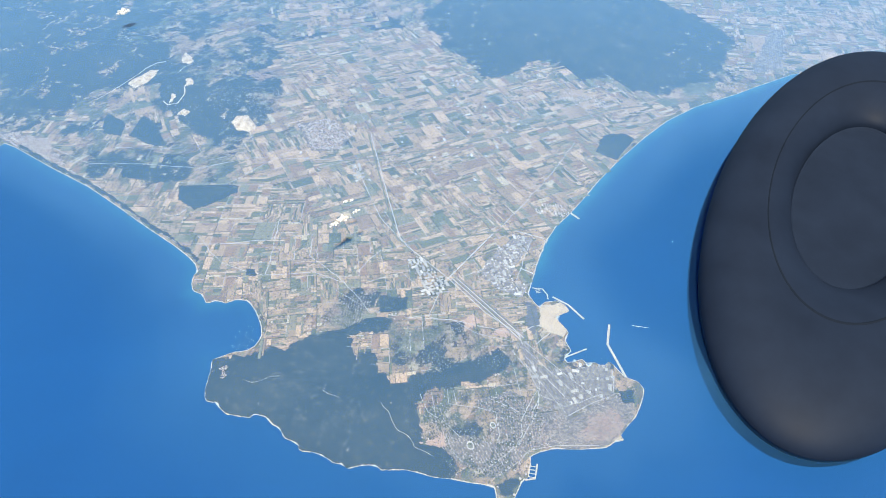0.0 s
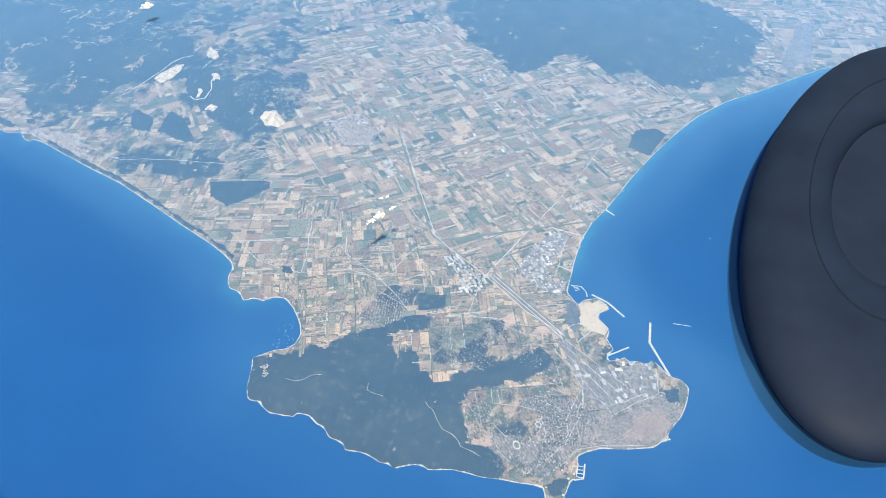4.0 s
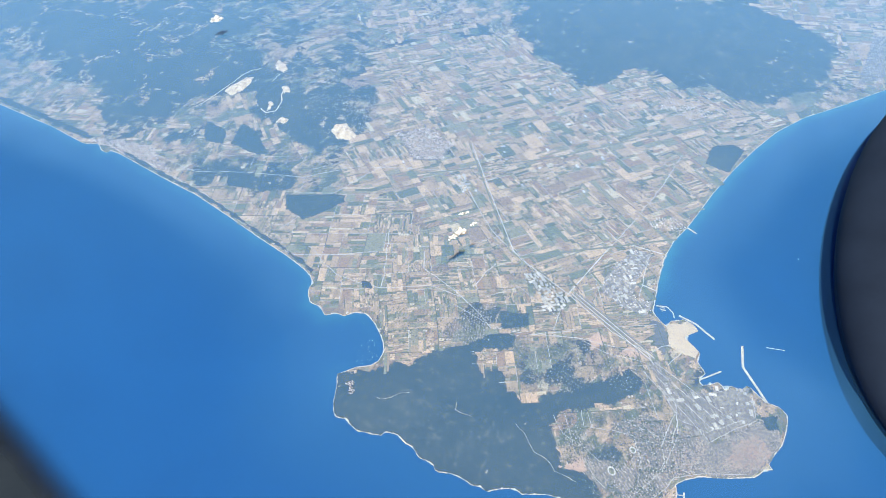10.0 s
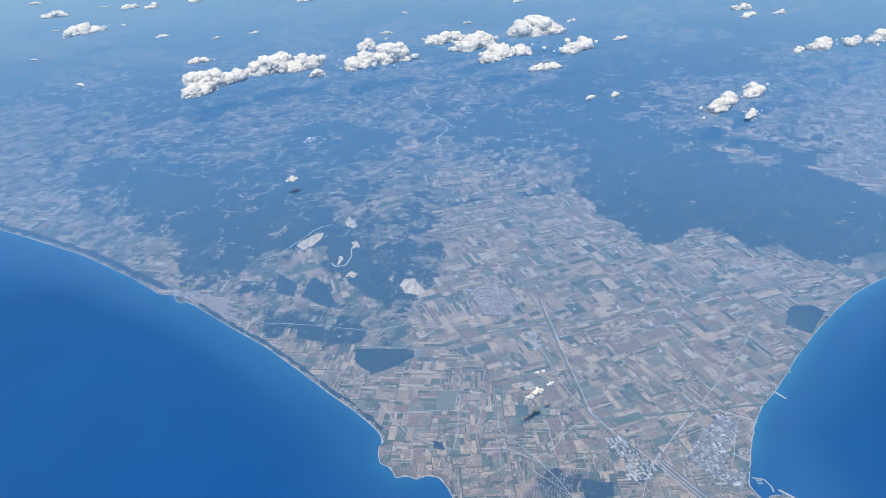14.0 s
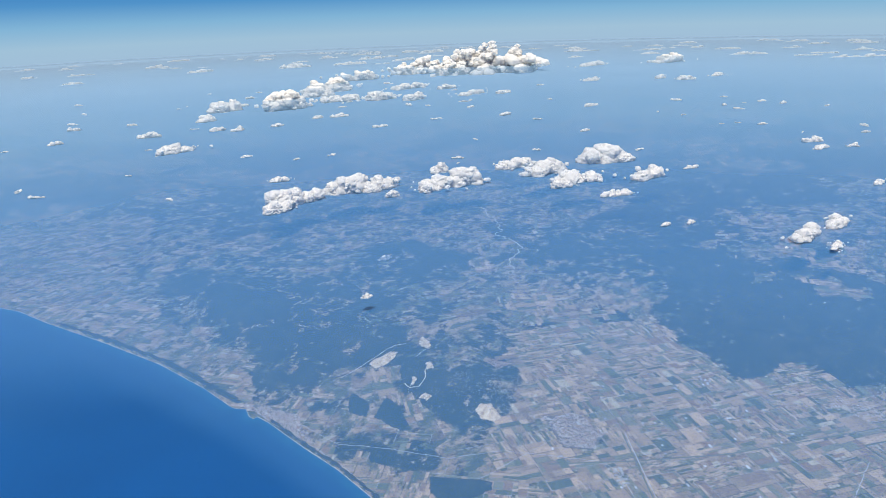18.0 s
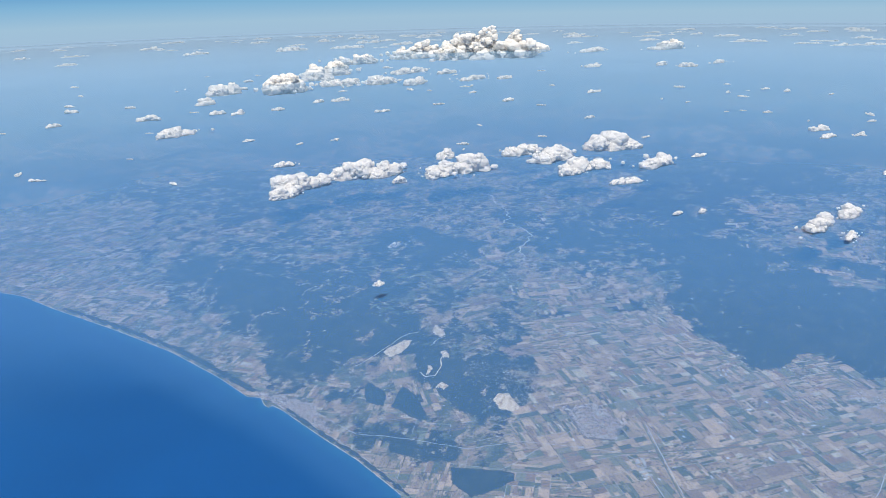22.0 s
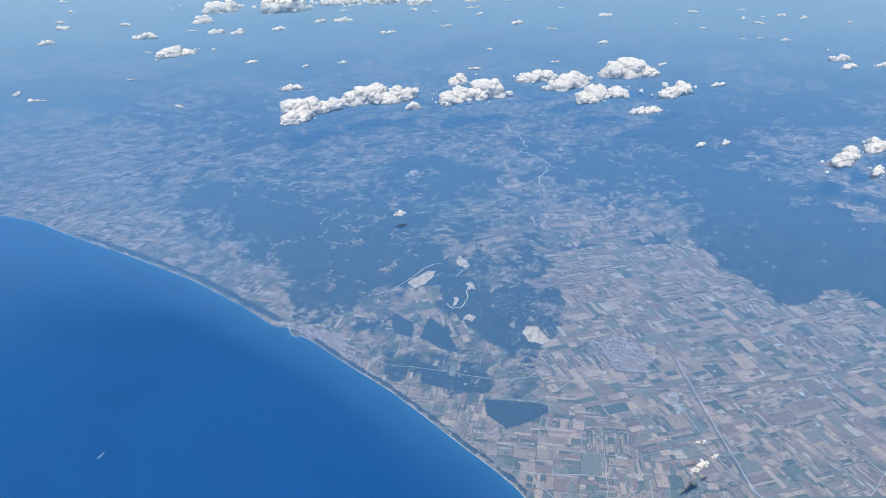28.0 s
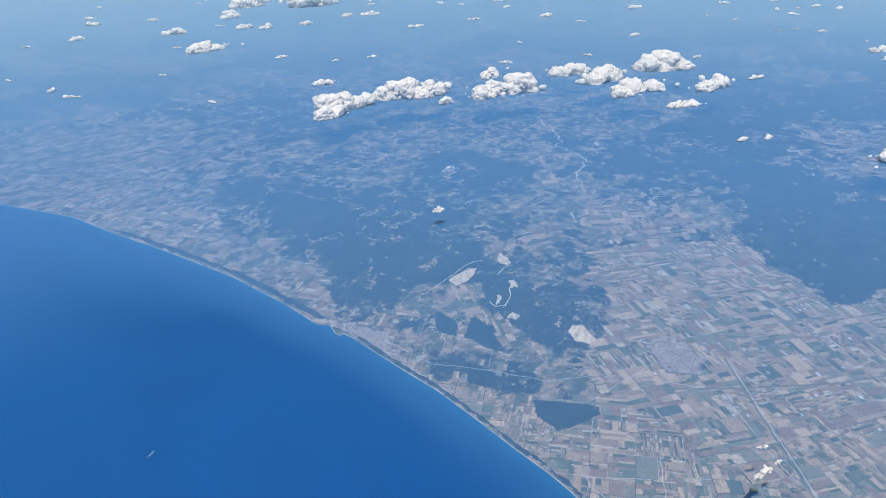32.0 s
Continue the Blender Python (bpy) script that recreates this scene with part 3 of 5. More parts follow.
# ---- the large sheets ----
xs, ys = graded(-1500, -60, 225, 4200, 0.8, 1.045), graded(-1500, -45, 330, 4200, 0.8, 1.045)
gx, gy = np.meshgrid(xs, ys)
high, inland, wood = relief(gx, gy)
ground = tagged(sheet("ground", xs, ys, high + curve(gx, gy), GROUND, {"inland": inland, "wood": wood}), "coastal plain with dry fields and dark wooded hills", "land", kind="structure")
xs, ys = graded(-1500, -60, 225, 4200, 1.6, 1.06), graded(-1500, -45, 330, 4200, 1.6, 1.06)
gx, gy = np.meshgrid(xs, ys)
sandy = np.clip(smooth(gx, 27, 42) + 0.55 * smooth(gy, 78, 96), 0, 1)      # shelving sand off the gulf and the western beach
sea = tagged(sheet("water", xs, ys, curve(gx, gy), SEA, {"inland": inside_distance(gx, gy, LAND), "sandy": sandy}), "deep blue sea with paler shallows along the beach", "sea", kind="structure")
xs = ys = graded(-1500, -100, 500, 4200, 10, 1.06)
gx, gy = np.meshgrid(xs, ys)
# haze put into two tinted sheets, denser away from the flight path's middle
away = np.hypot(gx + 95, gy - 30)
haze_opacity = HAZE_NEAR + (1 - HAZE_NEAR) * (1 - np.exp(-np.maximum(away - 60, 0) / HAZE_REACH))
veil = np.minimum(haze_opacity, HAZE_MOST)
# painted haze eased over the near sea, so the water looks deeper
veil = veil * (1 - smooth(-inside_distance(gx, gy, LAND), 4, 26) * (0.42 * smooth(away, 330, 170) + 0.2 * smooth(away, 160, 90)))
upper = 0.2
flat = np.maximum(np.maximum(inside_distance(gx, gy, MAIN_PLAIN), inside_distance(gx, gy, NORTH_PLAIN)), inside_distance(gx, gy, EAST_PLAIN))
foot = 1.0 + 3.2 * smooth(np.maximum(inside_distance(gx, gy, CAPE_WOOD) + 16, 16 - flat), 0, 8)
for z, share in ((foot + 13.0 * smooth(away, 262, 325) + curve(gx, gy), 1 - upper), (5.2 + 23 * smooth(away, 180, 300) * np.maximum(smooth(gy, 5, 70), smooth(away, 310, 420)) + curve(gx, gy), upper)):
    tagged(sheet("painted_haze_sheet", xs, ys, z, HAZE, {"haze_opacity": 1 - (1 - veil) ** share, "veil": veil}), "tinted see-through sheet that paints distance haze over the land", "haze", kind="structure")

ring = [(-95 + 4500 * math.cos(a * math.pi / 60), 30 + 4500 * math.sin(a * math.pi / 60)) for a in range(120)]
tagged(new("backdrop", mesh_of("backdrop", [(x, y, z) for z in (-700, 900) for x, y in ring], [(i, (i + 1) % 120, 120 + (i + 1) % 120, 120 + i) for i in range(120)], make_backdrop(), False)), "pale horizon rising into deep blue sky", "sky", kind="structure")


# ---- strips: roads, canal, railway, moles ----
def strip(name, pts, width, mat, label, category, lift=0.03, depth=0.0, kind="structure", at_sea=False, step=1.5, wiggle=0.0):
    path = []
    for (ax, ay), (bx, by) in zip(pts, pts[1:]):
        k = max(1, int(math.hypot(bx - ax, by - ay) / step))
        path += [(ax + (bx - ax) * i / k, ay + (by - ay) * i / k) for i in range(k)]
    path = np.array(path + [pts[-1]], float)
    if wiggle:
        path += wiggle * np.stack([layered(path[:, 0], path[:, 1], 4, 3, 3) - 0.5, layered(path[:, 0], path[:, 1], 4, 4, 3) - 0.5], 1)
    d = np.gradient(path, axis=0)
    d /= np.linalg.norm(d, axis=1)[:, None] + 1e-9
    side = np.stack([-d[:, 1], d[:, 0]], 1) * width / 2
    a, b = path + side, path - side
    if at_sea:
        za, zb = curve(*a.T) + lift, curve(*b.T) + lift
    else:
        za, zb = ground_z(*a.T, lift), ground_z(*b.T, lift)
    verts, faces, k = [], [], len(path)
    verts = [(*p, z) for p, z in zip(a, za)] + [(*p, z) for p, z in zip(b, zb)]
    faces = [(i, k + i, k + i + 1, i + 1) for i in range(k - 1)]
    if depth:
        verts += [(x, y, z - depth) for x, y, z in verts]
        faces += [(i + 1, i + 1 + 2 * k, i + 2 * k, i) for i in range(k - 1)] + [(k + i, k + i + 2 * k, k + i + 1 + 2 * k, k + i + 1) for i in range(k - 1)]
        faces += [(0, 2 * k, 3 * k, k), (k - 1, 2 * k - 1, 4 * k - 1, 3 * k - 1)]
    return tagged(new(name, mesh_of(name, verts, faces, mat)), label, category, kind=kind)


def patch(name, poly, mat, label, category, lift=0.05, kind="structure", step=0.5, rough=0.0, at_sea=False, bench=0.0):
    """A piece of ground with an outline of its own, laid over the land; rough lifts its top into bumps."""
    p = np.array(poly)
    x, y = np.meshgrid(np.arange(p[:, 0].min() - step, p[:, 0].max() + 2 * step, step), np.arange(p[:, 1].min() - step, p[:, 1].max() + 2 * step, step))
    x, y = x + (layered(x, y, 1.1, 7) - 0.5) * step * 0.5, y + (layered(x, y, 1.1, 8) - 0.5) * step * 0.5
    d = inside_distance(x, y, poly) + (layered(x, y, 2.2, 9) - 0.5) * 1.4
    z = (curve(x, y) if at_sea else ground_z(x, y).reshape(x.shape)) + lift * smooth(d, -0.4 * step, 0.6 * step) + rough * layered(x, y, step * 2.2, 5, 3) * smooth(d, 0, step)
    if bench:                                       # worked in steps
        z += bench * np.floor(np.clip(d, 0, 9) / 0.75 + 0.6 * layered(x, y, 2, 6))
    keep = d > -0.7 * step
    num = -np.ones(x.shape, int)
    num[keep] = np.arange(keep.sum())
    faces = np.stack([num[:-1, :-1], num[:-1, 1:], num[1:, 1:], num[1:, :-1]], -1).reshape(-1, 4)
    faces = faces[faces.min(1) >= 0]
    return tagged(new(name, mesh_of(name, np.stack([x[keep], y[keep], z[keep]], 1), faces, mat, False)), label, category, kind=kind)


strip("canal", [(68.1, 102.8), (52.4, 89.3), (40.6, 79.2), (30.2, 70.1), (28.8, 66.2)], 0.42, CANAL, "straight reed-lined canal crossing the fields", "canal", 0.08)
strip("road", [(47.3, 45.1), (48.1, 35.9), (34.5, 33.2), (34.9, 37.9)], 0.3, CONCRETE, "pale embankment round the works", "road", 0.06)
for pts in ([(45.8, 39.5), (30.6, 37.0)], [(55.2, 35.5), (42.6, 35.5), (29.8, 33.0)], [(3.2, 91.0), (15.0, 97.0), (22.9, 101.1)], [(7.0, 115.6), (1.8, 103.4), (2.9, 91.6), (9.7, 81.6), (10.4, 72.6)], [(19.7, 88.6), (14.1, 85.9), (12.7, 80.2), (10.4, 72.6), (5.1, 62.3), (8.5, 52.7), (13.0, 46.6)], [(24.7, 71.2), (15.0, 72.2)], [(28.8, 66.2), (35.6, 78.6), (51.6, 96.3), (52.9, 100.8)], [(12.3, 179.5), (10.2, 156.6), (5.2, 135.0), (2.3, 117.2), (6.1, 109.4), (13.7, 99.2)], [(23.4, 51.7), (14.6, 50.7), (10.1, 50.0), (13.0, 39.9), (14.8, 29.6)], [(9.4, 24.3), (4.7, 20.5), (-2.1, 18.3), (-10.8, 18.2), (-18.2, 21.9)], [(-3.9, 27.4), (-3.8, 18.8), (2.0, 19.4), (1.9, 13.8), (7.8, 8.7)], [(14.8, 29.6), (19.0, 27.8), (21.5, 25.1), (19.8, 23.1), (14.2, 25.1)], [(44.0, 49.1), (58.8, 46.9), (73.8, 45.7), (93.3, 45.2)], [(54.6, 117.5), (41.3, 120.5), (25.2, 124.4), (8.7, 126.4)], [(23.6, 152.1), (29.5, 135.9), (42.0, 125.0), (52.9, 100.8)], [(17.0, 187.2), (16.4, 165.2), (23.6, 152.1)]):
    strip("road", pts, 0.17, ROAD, "narrow pale country road", "road", 0.06, step=0.7, wiggle=1.2)
strip("road", [(68.6, 102.2), (53.0, 88.9), (41.3, 78.8), (30.9, 69.6)] + [(28.8, 66.2), (23.4, 51.7), (17.4, 38.9), (15.1, 29.7), (12.7, 27.7)], 0.2, ROAD, "pale main road beside the canal", "road", 0.09)
strip("road", [(23.4, 51.7), (44.0, 49.1), (55.4, 35.3)], 0.3, ROAD, "pale road towards the power station", "road", 0.045)
strip("railway", [(43.4, 112.6), (57.9, 94.8), (75.1, 76.2), (97.7, 57.5), (118.6, 40.8), (137.1, 19.8)], 0.5, CANAL, "railway line running straight over the plain", "railway", 0.08)
strip("railway", [(29.3, 67.3), (44.0, 49.1), (55.4, 35.3)], 0.6, CANAL, "dark drainage channel between the fields", "channel", 0.08)
strip("riverbed", [(229.5, 268.7), (215.1, 248.7), (195.8, 231.9), (184.7, 212.7), (160.6, 201.9), (155.3, 196.9)], 0.5, QUARRY, "pale gravel bed of a winding river", "river", 0.35, wiggle=7.0)
for poly, lab in (([(43.6, 171.8), (41.5, 163.9), (33.9, 152.8), (31.9, 155.3), (32.6, 166.7)], "dark triangular wood below the hills"), ([(38.7, 183.0), (38.0, 173.7), (31.5, 168.7), (29.7, 175.2)], "dark wood beside olive groves"), ([(20.6, 155.9), (23.8, 150.1), (18.2, 146.0), (15.7, 152.2)], "dark square wood among stubble fields"), ([(20.8, 134.8), (29.1, 120.1), (25.5, 118.7), (14.4, 123.5), (15.9, 130.6)], "long dark pine wood behind the coast"), ([(10.6, 63.0), (13.0, 57.0), (9.9, 55.5), (5.6, 59.7)], "dark reed marsh beside pale fields"), ([(101.8, 39.2), (106.0, 33.6), (104.6, 29.9), (91.1, 31.5), (92.2, 38.2)], "dark wooded estate by the beach"), ([(3.1, 97.1), (4.3, 94.2), (2.2, 92.8), (1.0, 94.9)], "small dark pond among fields")):
    patch("wood", poly, CANOPY, lab, "wood", 0.14, "stuff", 0.3, 0.12)
patch("wood", [(-20.2, 18.8), (-18.6, 17.4), (-17.8, 15.6), (-20.8, 15.4), (-22.0, 17.1)], CANOPY, "dark scrub on the narrow cape below the town", "wood", 0.14, "stuff", 0.3, 0.12)
patch("wood", [(10.8, 5.7), (12.6, 2.4), (9.4, 2.0), (8.0, 4.2)], CANOPY, "dark park on the headland above the harbour", "wood", 0.14, "stuff", 0.3, 0.12)
west = np.array(COAST_WEST[4:14])
patch("pine_belt", [tuple(p + (0.7, 0.2)) for p in west[:9]] + [tuple(p + (1.7, 0.45)) for p in west[8::-1]], CANOPY, "dark belt of pines behind the beach", "wood", 0.14, "stuff", 0.45, 0.12)
patch("pine_belt", [(10.9, 287.5), (14.0, 253.0), (13.5, 225.0), (12.6, 208.0), (14.4, 207.5), (15.4, 225.0), (16.2, 253.0), (12.8, 288.0), (8.0, 322.0), (6.4, 325.0)], CANOPY, "dark belt of pines behind the northern beach", "wood", 0.14, "stuff", 0.8, 0.12)
for poly, lab in (([(55.0, 192.2), (59.3, 192.5), (65.9, 190.6), (67.9, 187.8), (63.6, 186.3), (57.4, 186.1), (54.0, 187.6)], "long white limestone quarry on a wooded hill"), ([(76.8, 187.3), (79.4, 187.1), (78.1, 182.2), (75.1, 179.0), (72.2, 179.0), (73.0, 182.8)], "round white quarry with stepped faces"), ([(52.9, 143.9), (56.3, 144.6), (58.6, 141.9), (57.2, 138.8), (54.4, 134.4), (51.7, 135.3), (50.6, 140.0)], "pale quarry at the foot of the hills"), ([(51.9, 169.6), (56.5, 172.0), (56.8, 169.8), (53.3, 168.6)], "small pale quarry pit"), ([(49.2, 162.7), (52.6, 163.1), (51.8, 159.7), (49.0, 159.8)], "small pale quarry pit above a track"), ([(64.6, 173.0), (66.6, 172.2), (63.3, 168.7), (61.6, 170.0)], "small white quarry face in the wood")):
    mid = np.mean(poly, 0)
    patch("quarry", [tuple(mid + (np.array(p) - mid) * 0.9) for p in poly], QUARRY, lab, "quarry", 0.18, "structure", 0.3, 0.25, bench=0.18)
strip("quarry_road", [(73.6, 178.2), (70.2, 179.2), (65.8, 178.9)], 0.3, QUARRY, "white haul road down from the round quarry", "road", 0.3, step=0.4, wiggle=2.0)
strip("quarry_road", [(63.0, 171.0), (60.8, 170.1), (57.3, 167.4), (53.6, 166.5), (51.3, 168.6), (52.3, 171.9)], 0.36, QUARRY, "white haul road between the quarry pits", "road", 0.3, step=0.4, wiggle=1.5)
strip("quarry_road", [(73.1, 189.6), (68.2, 191.6), (57.6, 192.9), (49.6, 192.3), (43.6, 192.7)], 0.25, QUARRY, "pale track along the long quarry", "road", 0.3, step=0.4, wiggle=1.6)
patch("sand_fill", [(25.2, 29.1), (28.6, 25.5), (28.0, 23.2), (27.1, 22.5), (23.8, 24.7), (21.1, 20.6), (18.6, 20.6), (19.8, 26.4)], SANDFILL, "bare pale sand fill beside the docks", "sand", 0.06, "structure", 0.4)
patch("works_yard", [(28.1, 45.2), (32.1, 46.3), (46.5, 44.0), (46.5, 39.4), (43.2, 38.8), (34.8, 39.2), (28.7, 38.2), (30.9, 34.0), (26.0, 33.6), (25.7, 39.8)], YARD, "bare yard of the power station", "yard", 0.05, "structure", 0.5)
patch("works_yard", [(14.5, 27.6), (8.6, 22.2), (10.7, 16.7), (16.5, 9.5), (10.8, 5.9), (6.4, 7.5), (3.7, 9.8), (-0.3, 12.7), (1.9, 19.4), (12.1, 28.6)], YARD, "grey yards and sidings of the steelworks", "yard", 0.05, "structure", 0.5)
patch("works_yard", [(25.4, 32.2), (25.4, 29.6), (20.5, 26.9), (16.8, 26.8), (18.3, 29.2)], SLAG, "dark slag ground behind the docks", "yard", 0.05, "structure", 0.5)
for i in range(13):
    a, b = Vector((13.6, 27.5)).lerp(Vector((8.0, 25.0)), i / 12), Vector((6.8, 9.6)).lerp(Vector((0.3, 13.0)), i / 12)
    strip("siding", [tuple(a.lerp(b, 0.02 * (i % 4))), tuple(a.lerp(b, 1 - 0.05 * (i % 3)))], 0.12, (ROAD, TRACKBED, CANAL, TRACKBED)[i % 4], "long straight siding through the steelworks", "siding", 0.09)
for i in range(7):                               # the railway yard north of the town
    a, b = Vector((23.7, 51.2)).lerp(Vector((24.9, 49.6)), i / 6), Vector((13.4, 28.6)).lerp(Vector((15.2, 27.9)), i / 6)
    strip("siding", [tuple(a), tuple(b)], 0.2, (TRACKBED, ROAD, CANAL)[i % 3], "long straight siding of the railway yard", "siding", 0.08)
for pts, w in (([(27.5, 12.9), (21.7, 11.4), (18.1, 8.1), (14.9, 5.2)], 0.5), ([(29.6, 27.3), (28.9, 23.3), (26.4, 18.5)], 0.45), ([(13.9, 18.3), (18.3, 15.0)], 0.3), ([(30.1, 32.7), (30.9, 30.4), (29.7, 28.7), (28.4, 28.0)], 0.25), ([(-16.9, 14.5), (-15.8, 13.0), (-12.8, 13.8)], 0.3), ([(61.2, 34.5), (60.0, 31.7)], 0.5), ([(69.3, 35.7), (71.2, 32.7)], 0.25)):
    strip("mole", pts, w, CONCRETE, "pale concrete mole in the sea", "mole", 0.09, 0.4, "", True)


# ---- buildings ----
def boxes(name, spots, mat, label, category, parent=None):
    verts, faces = [], []
    cx = np.array([s[0] for s in spots])
    cy = np.array([s[1] for s in spots])
    cz = ground_z(cx, cy, -0.02)
    for (x, y, w, d, h, a), z in zip(spots, cz):
        c, s, k = math.cos(a), math.sin(a), len(verts)
        for top in (0, h):
            verts += [(x + c * u - s * v, y + s * u + c * v, z + top) for u, v in ((-w, -d), (w, -d), (w, d), (-w, d))]
        verts += [(x - c * w, y - s * w, z + h * 1.3), (x + c * w, y + s * w, z + h * 1.3)]
        faces += [(k, k + 1, k + 5, k + 4), (k + 1, k + 2, k + 6, k + 9, k + 5), (k + 2, k + 3, k + 7, k + 6), (k + 3, k, k + 4, k + 8, k + 7)]
        faces += [(k + 4, k + 5, k + 9, k + 8), (k + 6, k + 7, k + 8, k + 9)]
    return tagged(new(name, mesh_of(name, verts, faces, mat)), label, category, kind="stuff")


def scatter(poly, count, rng, size=(0.07, 0.16), turn=0.7, rows=0.0, slim=0.7, cross=True):
    p = np.array(poly)
    x, y = rng.uniform(p[:, 0].min(), p[:, 0].max(), count * 3), rng.uniform(p[:, 1].min(), p[:, 1].max(), count * 3)
    if rows:                                     # house rows along streets
        c, s = math.cos(turn), math.sin(turn)
        u, v = c * x + s * y, -s * x + c * y
        v = np.round(v / rows) * rows + rng.choice((-0.16, 0.16), len(v)) * rows
        x, y = c * u - s * v, s * u + c * v
    keep = (inside_distance(x, y, poly) + (layered(x, y, 3, 3) - 0.5) * 5 > 0) & (inside_distance(x, y, LAND) > 0.35)
    out = []
    for a, b in zip(x[keep][:count], y[keep][:count]):
        out.append((a, b, rng.uniform(*size), rng.uniform(size[0] * min(slim, 0.5) * 2, size[1] * slim), rng.uniform(0.06, 0.12), turn + (rng.choice((0, math.pi / 2)) if cross else 0) + rng.normal(0, 0.05)))
    return out


rng = np.random.default_rng(4)
OLD_TOWN = [(-4.3, 16.8), (1.0, 11.0), (5.2, 8.9), (9.4, 5.5), (10.4, 2.3), (6.0, 0.9), (1.1, 1.8), (-3.4, 4.4), (-7.3, 10.5), (-8.7, 15.7)]
RED_CORE = [(0.6, 9.2), (6.7, 4.7), (2.3, 2.0), (-2.6, 4.8), (-4.0, 8.3)]
MID_TOWN = [(-6.3, 31.0), (0.4, 25.2), (-0.3, 20.0), (-0.9, 12.7), (-9.4, 14.5), (-11.5, 16.9), (-12.4, 20.0), (-11.1, 24.0), (-7.0, 24.6)]
SOUTH_TOWN = [(-14.9, 32.5), (-13.2, 26.6), (-12.1, 20.1), (-11.2, 16.3), (-13.7, 17.0), (-16.8, 18.2), (-19.2, 19.4), (-19.6, 23.8), (-19.5, 27.3), (-18.6, 30.1)]
WEST_SLOPE = [(-12.7, 38.4), (-8.9, 33.6), (-13.9, 29.7), (-18.5, 34.7)]
MARKET = [(62.5, 125.3), (69.9, 118.6), (65.0, 107.1), (56.4, 105.6), (52.4, 112.9)]
RESORT = [(13.4, 207.0), (17.0, 199.2), (19.8, 187.5), (12.6, 171.5), (12.1, 180.4), (12.6, 195.4)]
GULF_TOWN = [(206.6, 6.0), (209.6, 0.5), (175.7, -2.8), (163.7, 6.4)]
STEELWORKS = [(14.5, 27.6), (8.6, 22.2), (10.7, 16.7), (7.4, 9.3), (3.7, 9.8), (-0.3, 12.7), (1.9, 19.4), (12.1, 28.6)]
DOCK_YARD = [(13.7, 15.4), (17.0, 8.4), (10.8, 5.9), (6.4, 7.5), (5.8, 10.8), (10.7, 16.7)]
POWER_STATION = [(28.1, 45.2), (32.1, 46.3), (46.5, 44.0), (46.5, 39.4), (43.2, 38.8), (34.8, 39.2), (28.7, 38.2), (30.9, 34.0), (26.0, 33.6), (25.7, 39.8)]
PINE_VILLAGE = [(-1.7, 71.5), (4.9, 70.5), (11.9, 67.1), (11.7, 64.7), (3.4, 62.0), (-3.5, 64.3), (-2.8, 70.0)]
CROSSROADS = [(11.1, 89.3), (13.9, 86.2), (12.1, 76.8), (8.8, 81.0)]
BEACH_VILLAGE = [(1.2, 107.6), (5.1, 100.3), (1.5, 96.5), (-2.1, 103.0)]
for poly in (OLD_TOWN, MID_TOWN, SOUTH_TOWN, MARKET, RESORT, GULF_TOWN):
    patch("town_ground", poly, URBAN, "streets, yards and small gardens of a town", "town", 0.04, "structure", 0.5)
for poly in ([(-19.2, 35.1), (-14.9, 32.5), (-17.5, 30.6), (-19.0, 31.7)], [(13.0, 42.6), (15.7, 41.1), (14.3, 38.3), (10.2, 40.6)], [(12.4, 34.8), (15.6, 34.1), (16.0, 28.2), (13.6, 29.2)]):
    patch("bare_plot", poly, BARE_SOIL, "bare reddish building plot at the edge of town", "plot", 0.05, "structure", 0.4)
for pts, wide in (([(-7.0, 30.1), (-6.1, 25.6), (-10.3, 22.6), (-12.3, 22.3), (-11.1, 18.8), (-8.3, 18.7), (-5.4, 20.2), (0.6, 20.4), (3.1, 20.1), (6.8, 24.0), (10.0, 29.1)], 0.16), ([(-15.4, 31.9), (-18.1, 29.1), (-19.2, 26.3)], 0.14), ([(-17.1, 18.6), (-13.7, 16.9), (-10.8, 16.2), (-7.6, 12.1), (-3.6, 4.8)], 0.14), ([(15.0, 8.2), (9.2, 6.0), (5.0, 9.4), (-0.7, 12.8)], 0.16), ([(-5.7, 36.4), (-8.7, 34.6), (-7.2, 30.0)], 0.12), ([(-9.6, 40.8), (-12.5, 37.4), (-13.2, 32.7), (-14.7, 29.3)], 0.12), ([(7.3, 73.6), (5.7, 63.4), (7.1, 55.3), (11.8, 44.8), (11.0, 37.5), (12.5, 29.5)], 0.15), ([(12.1, 68.8), (19.9, 62.4), (14.3, 47.5)], 0.13)):
    strip("street", pts, wide * 0.75, ROAD, "pale street winding through the town", "street", 0.1, step=0.4, wiggle=0.5)
boxes("old_town", scatter(OLD_TOWN, 2800, rng, (0.05, 0.12), 0.95, 0.34), PALE_HOUSE, "dense old town of plaster houses", "town")
boxes("red_roofs", scatter(RED_CORE, 900, rng, (0.05, 0.12), 0.95, 0.30), HOUSE, "terracotta roofs at the heart of the old town", "town")
boxes("housing", scatter(MID_TOWN, 900, rng, (0.05, 0.14), 0.5, 0.5), PALE_HOUSE, "pale houses along winding streets", "houses")
boxes("terracotta_housing", scatter(MID_TOWN, 260, rng, (0.06, 0.16), 0.5, 0.5), HOUSE, "red-roofed houses among pale ones", "houses")
boxes("apartment_blocks", scatter(SOUTH_TOWN, 620, rng, (0.06, 0.28), 0.95, 0.55, 0.34, False), PALE_HOUSE, "rows of pale apartment blocks on the slope", "houses")
